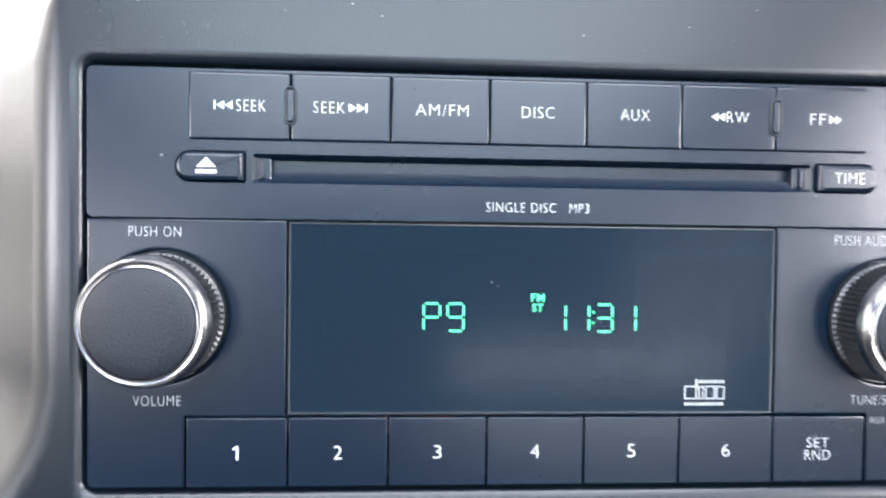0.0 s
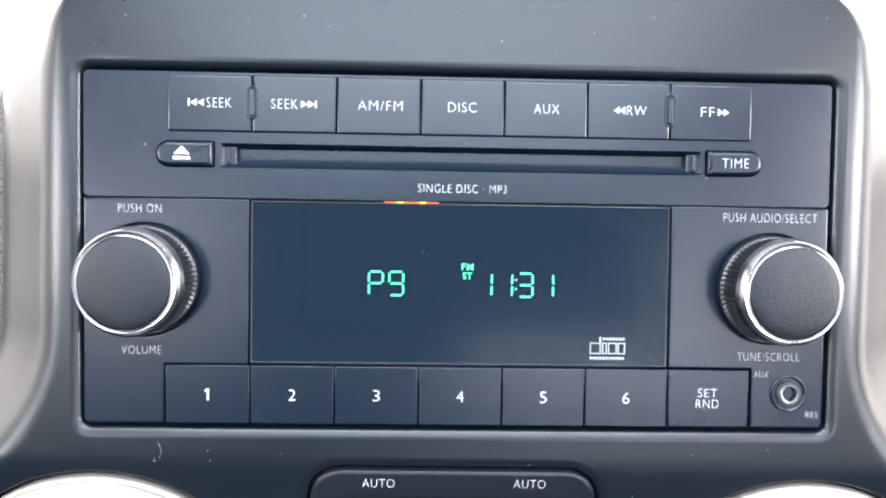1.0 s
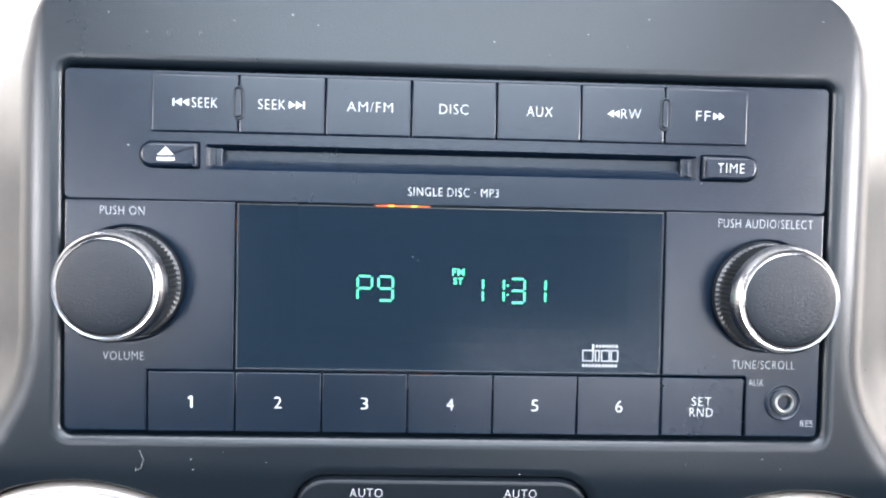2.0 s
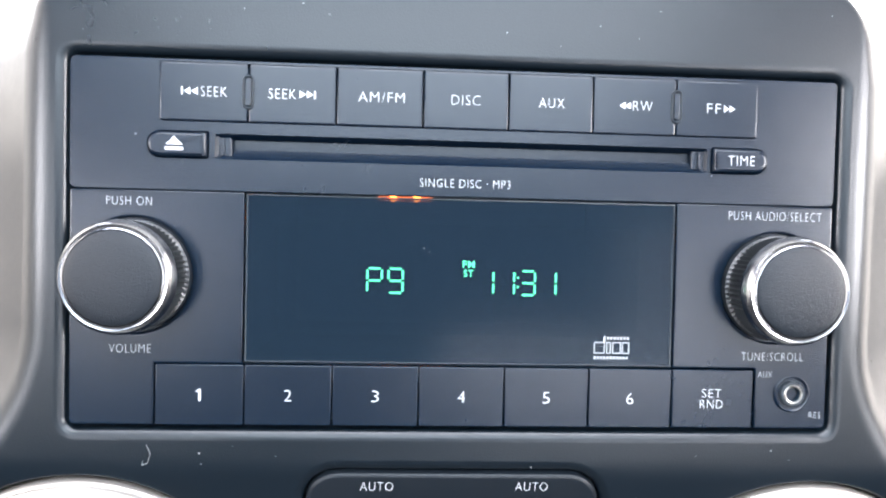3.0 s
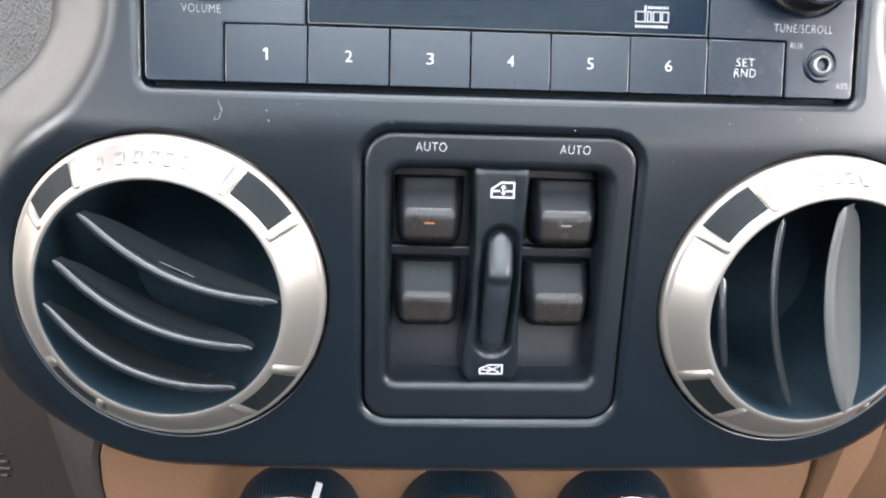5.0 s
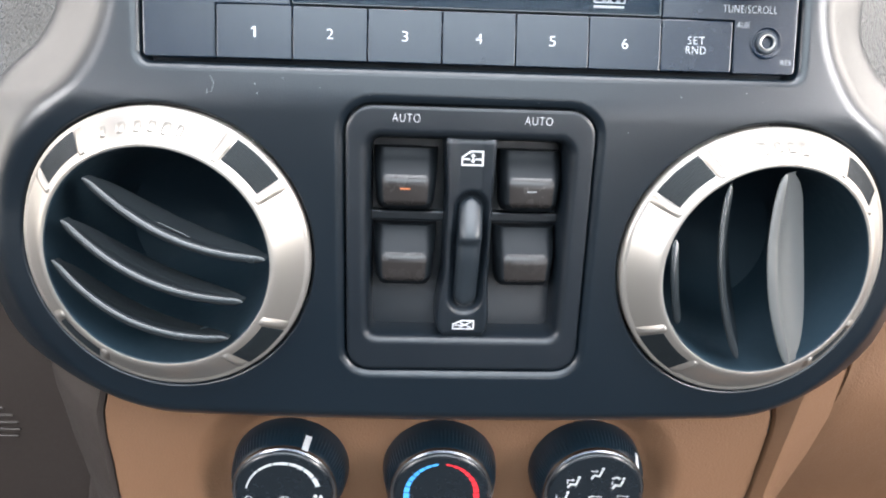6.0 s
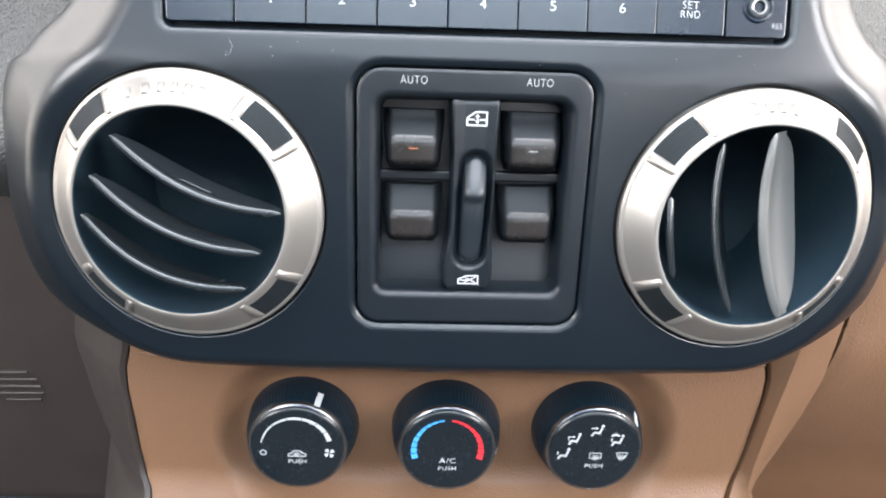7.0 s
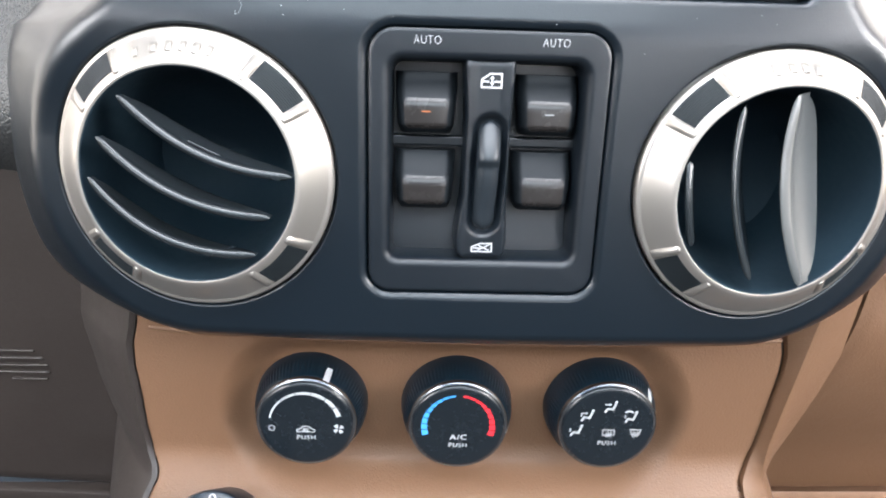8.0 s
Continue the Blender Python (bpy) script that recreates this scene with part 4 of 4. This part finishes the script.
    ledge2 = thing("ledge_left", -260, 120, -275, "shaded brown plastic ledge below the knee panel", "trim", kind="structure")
    part("panel", sheet([-287.5, -288.0, -288.6, -289.2, -289.8, -290.3, -291.0] + span(-293, -326, 10), span(-480, -140, 20), lambda z, x: (x, knee_y(x, -288) - 5.0 + 9 * (1 - smooth(-287.5, -290.2, z)) + 20 * smooth(-290, -326, z), z)), SHADED_TAN, ledge2)


build_lower()


def build_knob(cx, cz, kind, pointer, label):
    root = thing("climate_knob", cx, KNOB_Y, cz, label, "control knob", "climate knobs")
    root.matrix_basis = root.matrix_basis @ Matrix.Rotation(KNOB_TILT, 4, "X")
    B = KNOB_Y
    bm = revolve(bmesh.new(), cx, cz, [(22.0, B + 8), (23.9, B + 0.6), (23.85, B - 0.6), (23.4, B - 4.5), (22.6, B - 8.5), (21.5, B - 12.0), (20.6, B - 14.2), (20.0, B - 14.8)], 180, True, [0, 0, 0, 0.3, 0.3, 0.3, 0.1, 0])
    skirt = part("skirt", bm, SKIRT, root, "finely ribbed black skirt", sharp=25)
    bm = revolve(bmesh.new(), cx, cz, [(19.8, B - 13.8), (20.4, B - 14.4), (20.5, B - 15.4), (20.2, B - 16.1), (19.6, B - 16.4), (19.0, B - 16.2)], 96)
    part("chrome_ring", bm, CHROME, root, "thin chrome ring")
    F = B - 17.4
    bm = revolve(bmesh.new(), cx, cz, [(19.2, B - 15), (19.15, B - 16.4), (18.8, B - 16.9), (18.2, B - 17.2), (17.3, F), (1, F)], 96)
    cap = part("face", bm, GLOSS, root, "black printed face")
    # pointer on the skirt
    a = radians(pointer)
    d, n = Vector((math.cos(a), math.sin(a))), Vector((-math.sin(a), math.cos(a)))
    bm = bmesh.new()
    pts = []
    for r, y in ((20.1, B - 15.6), (21.2, B - 12.6), (22.4, B - 8.6)):
        for s in (-1.25, 1.25):
            p = Vector((cx, cz)) + d * (r + 0.25) + n * s
            pts.append(bm.verts.new((p.x, y, p.y)))
            p = Vector((cx, cz)) + d * (r - 1.0) + n * s
            pts.append(bm.verts.new((p.x, y + 0.8, p.y)))
    bmesh.ops.convex_hull(bm, input=pts)
    part("pointer", bm, WHITE, root, "white pointer")
    P = lambda x, z: (cx + x, cz + z)
    if kind == "fan":
        cuts = (170, 131, 105, 80, 55, 34, 15)
        segs = [arc(cx, cz, 14.3 - 0.22 * k, 14.9, a - 0.8, b + 0.8, 7, 14.3 - 0.22 * (k + 1), 14.9) for k, (a, b) in enumerate(zip(cuts, cuts[1:]))]
        ink(segs, F, cap, WHITE, "fan_scale")
        ink([q for q in line([P(-13.7 + 1.2 * math.cos(t), -2.0 + 1.2 * math.sin(t)) for t in [k * math.pi / 6 for k in range(12)]], 0.45, True)], F, cap, WHITE, "off_sign")
        blades = [arc(cx + 13.3, cz - 2.0, 0.5, 2.2, k * 90 + 10, k * 90 + 62, 4) for k in range(4)]
        ink(blades, F, cap, WHITE, "fan_sign")
        body = [P(-3.6, -3.6), P(-3.6, -2.6), P(-2.2, -2.2), P(-1.2, -1.1), P(1.4, -1.1), P(2.4, -2.2), P(3.6, -2.5), P(3.6, -3.6)]
        ink(line(body, 0.4, True) + line([P(1.0, -2.2), P(-0.9, -2.2), P(-0.9, -3.0), P(0.9, -3.0)], 0.4), F, cap, WHITE, "car_sign")
        lettering("PUSH", cx + 0.1, cz - 6.2, 7.4, 1.9, F, cap, bold=0.006)
    elif kind == "heat":
        cold = [arc(cx, cz, 14.9 - 0.6 - 0.22 * k, 15.1, 96 + 11.2 * k, 96 + 11.2 * k + 9.6, 4) for k in range(9)]
        hot = [arc(cx, cz, 14.9 - 0.6 - 0.22 * k, 15.1, 84 - 11.2 * k, 84 - 11.2 * k - 9.6, 4) for k in range(9)]
        ink(cold, F, cap, BLUE, "cold_scale")
        ink(hot, F, cap, RED, "hot_scale")
        lettering("A/C", cx + 0.2, cz - 4.6, 7.0, 2.5, F, cap, bold=0.006)
        lettering("PUSH", cx + 0.2, cz - 8.4, 7.4, 1.9, F, cap, bold=0.006)
    else:
        def seated(x, z, extra, k=1.18):
            q = circle(cx + x + 1.5, cz + z + 2.0, 0.55, 10)
            s = line([P(x + 1.3, z + 1.1), P(x + 0.6, z - 0.9), P(x - 1.2, z - 0.6), P(x - 2.0, z - 1.9)], 0.75)
            for e in extra:
                if e == "up":
                    s += line([P(x - 2.4, z + 1.0), P(x - 0.6, z + 1.0)], 0.4) + [[P(x - 0.8, z + 1.6), P(x + 0.1, z + 1.0), P(x - 0.8, z + 0.4)]]
                if e == "down":
                    s += line([P(x - 2.3, z + 0.9), P(x - 2.3, z - 0.4)], 0.4)
                if e == "screen":
                    s += [arc(cx + x - 1.1, cz + z + 0.6, 1.5, 2.2, 40, 140, 5)]
            grow = lambda loop: [(cx + x + (a - cx - x) * k, cz + z + (b - cz - z) * k) for a, b in loop]
            return [grow(l) for l in [q] + s]
        for x, z, e in ((-12.8, -1.2, ("down",)), (-8.9, 6.0, ("up", "down")), (0.3, 10.2, ("up",)), (9.2, 5.6, ("screen", "down"))):
            ink(seated(x, z, e), F, cap, WHITE, "airflow_sign")
        def glass_sign(x, z, w, wedge):
            b = w * (0.6 if wedge else 1.0)
            s = line([P(x - w, z + 1.3), P(x + w, z + 1.3), P(x + b, z - 1.2), P(x - b, z - 1.2)], 0.4, True)
            for k in (-0.9, 0, 0.9):
                s += line([P(x + k, z - 2.2), P(x + k + 0.2, z - 0.9), P(x + k, z + 0.3)], 0.35)
            return s
        ink(glass_sign(11.5, -1.6, 2.3, True), F, cap, WHITE, "front_glass_sign")
        ink(glass_sign(0.4, -1.9, 2.4, False), F, cap, WHITE, "rear_glass_sign")
        lettering("PUSH", cx + 0.2, cz - 6.9, 7.4, 1.9, F, cap, bold=0.006)
    return root


build_knob(*KNOBS[0], "fan", 66, "black fan speed knob with white scale and pointer")
build_knob(*KNOBS[1], "heat", -14, "black temperature knob with blue and red scale")
build_knob(*KNOBS[2], "flow", 36, "black airflow knob with white seat signs")


# ---------------------------------------------------------------- upper dash skin beside the bezel
def build_pad(side):
    root = thing("dash_pad", side * 260, 60, -120, "grey grained dash skin beside the bezel", "dashboard skin", kind="structure")

    def f(z, d):
        w = 100 + 30 * smooth(-30, -75, z)
        x = side * (w + d)
        y = 50 - 13 * smooth(0, 17, d) + 26 * smooth(17, 80, d) + 60 * smooth(60, 260, d)
        return (x, y + 16 * smooth(40, 60, z) ** 2 + 60 * smooth(-72, -112, z) ** 2, z)
    bm = sheet(span(52, -112, 60), span(0, 1, 50), lambda z, t: f(z, 330 * t ** 1.6))
    part("skin", bm, PAD, root, sharp=70)


build_pad(-1)
build_pad(1)
top = thing("dash_top", 0, 200, 60, "grey grained dashboard top under the windscreen", "dashboard skin", kind="structure")
part("skin", sheet(span(112, 560, 20), span(-600, 600, 20), lambda y, x: (x, y, 51.5 + 3 * smooth(112, 200, y) + 0.24 * (y - 112) - 12 * smooth(300, 560, y))), PAD, top)


# ---------------------------------------------------------------- socket cap below the climate knobs
def build_socket_cap(cx, cz):
    root = thing("socket_cap", cx, 60, cz - 17, "round black plastic cap with a small white ring mark", "socket cap")
    bm = revolve(bmesh.new(), cx, cz, [(17.0, 82), (16.8, 48.4), (16.2, 46.9), (15.0, 46.2), (1, 46)], 72)
    lid = part("lid", bm, SKIRT, root)
    ink(line([(cx + 0.4 + 1.1 * math.cos(k * math.pi / 6), cz + 14.1 + 1.1 * math.sin(k * math.pi / 6)) for k in range(12)], 0.4, True), 46.1, lid, WHITE, "ring_mark")
    root.matrix_basis = root.matrix_basis @ Matrix.Translation((0, -0.0145, -0.003)) @ Matrix.Rotation(radians(-25), 4, "X")   # tilted and shifted to fit the camera's view, the ring mark kept in place


build_socket_cap(-98.8, -237.2)


# ---------------------------------------------------------------- dust and lint on the plastic
def build_dust():
    root = thing("dust_specks", 0, 0, 0, "tiny pale dust specks on the plastic", "dust", kind="stuff")
    rng = random.Random(5)
    bm = bmesh.new()
    spots = [(-83, 56), (-40, 57), (-78, 25), (20, 16.8), (-62, -50), (-10, 0.2), (-8.6, -0.6), (31, 55), (-30, -52), (44, -60), (-44, -50.5), (60, 20)]
    for k in range(26):
        x, z = spots[k] if k < len(spots) else (rng.uniform(-92, 92), rng.choice((rng.uniform(48, 62), rng.uniform(-53, -46))))
        r = rng.uniform(0.08, 0.2)
        bmesh.ops.create_icosphere(bm, subdivisions=1, radius=r, matrix=Matrix.Translation((x, -0.1, z)) @ Matrix.Diagonal((rng.uniform(0.7, 1.8), 0.5, 1, 1)))
    part("specks", bm, LINT, root)
    lint = thing("lint_fibre", -72, 0, -52, "fine pale lint fibre clinging to the bezel", "lint")
    pts = [Vector((-74.2, -0.15, -48.0)), Vector((-73.2, -0.3, -50.2)), Vector((-73.9, -0.2, -52.4)), Vector((-75.2, -0.15, -53.0)), Vector((-74.9, -0.2, -51.6))]
    bm = bmesh.new()
    rows = []
    for p, q in zip(pts, pts[1:]):
        for k in range(6):
            c = p.lerp(q, k / 6)
            rows.append([bm.verts.new(c + Vector((0.06 * math.cos(t), 0.04 * math.sin(t), 0.04 * math.sin(t)))) for t in (0, 2.1, 4.2)])
    for a, b in zip(rows, rows[1:]):
        bridge(bm, a, b)
    part("fibre", bm, LINT, lint)


build_dust()

# ---------------------------------------------------------------- bright hazy distance beyond the windscreen
HAZE = material("bright_haze", (0.95, 1.0, 1.0), 0.9, emit=2.2, amount=0)
far = thing("backdrop", 0, 4000, -1500, "bright white hazy distance outside the windscreen", "backdrop", kind="structure", level=True)
part("haze", sheet(span(-1500, 3500, 4), span(-5000, 5000, 4), lambda z, x: (x, 4000 + 0.02 * x, z)), HAZE, far)
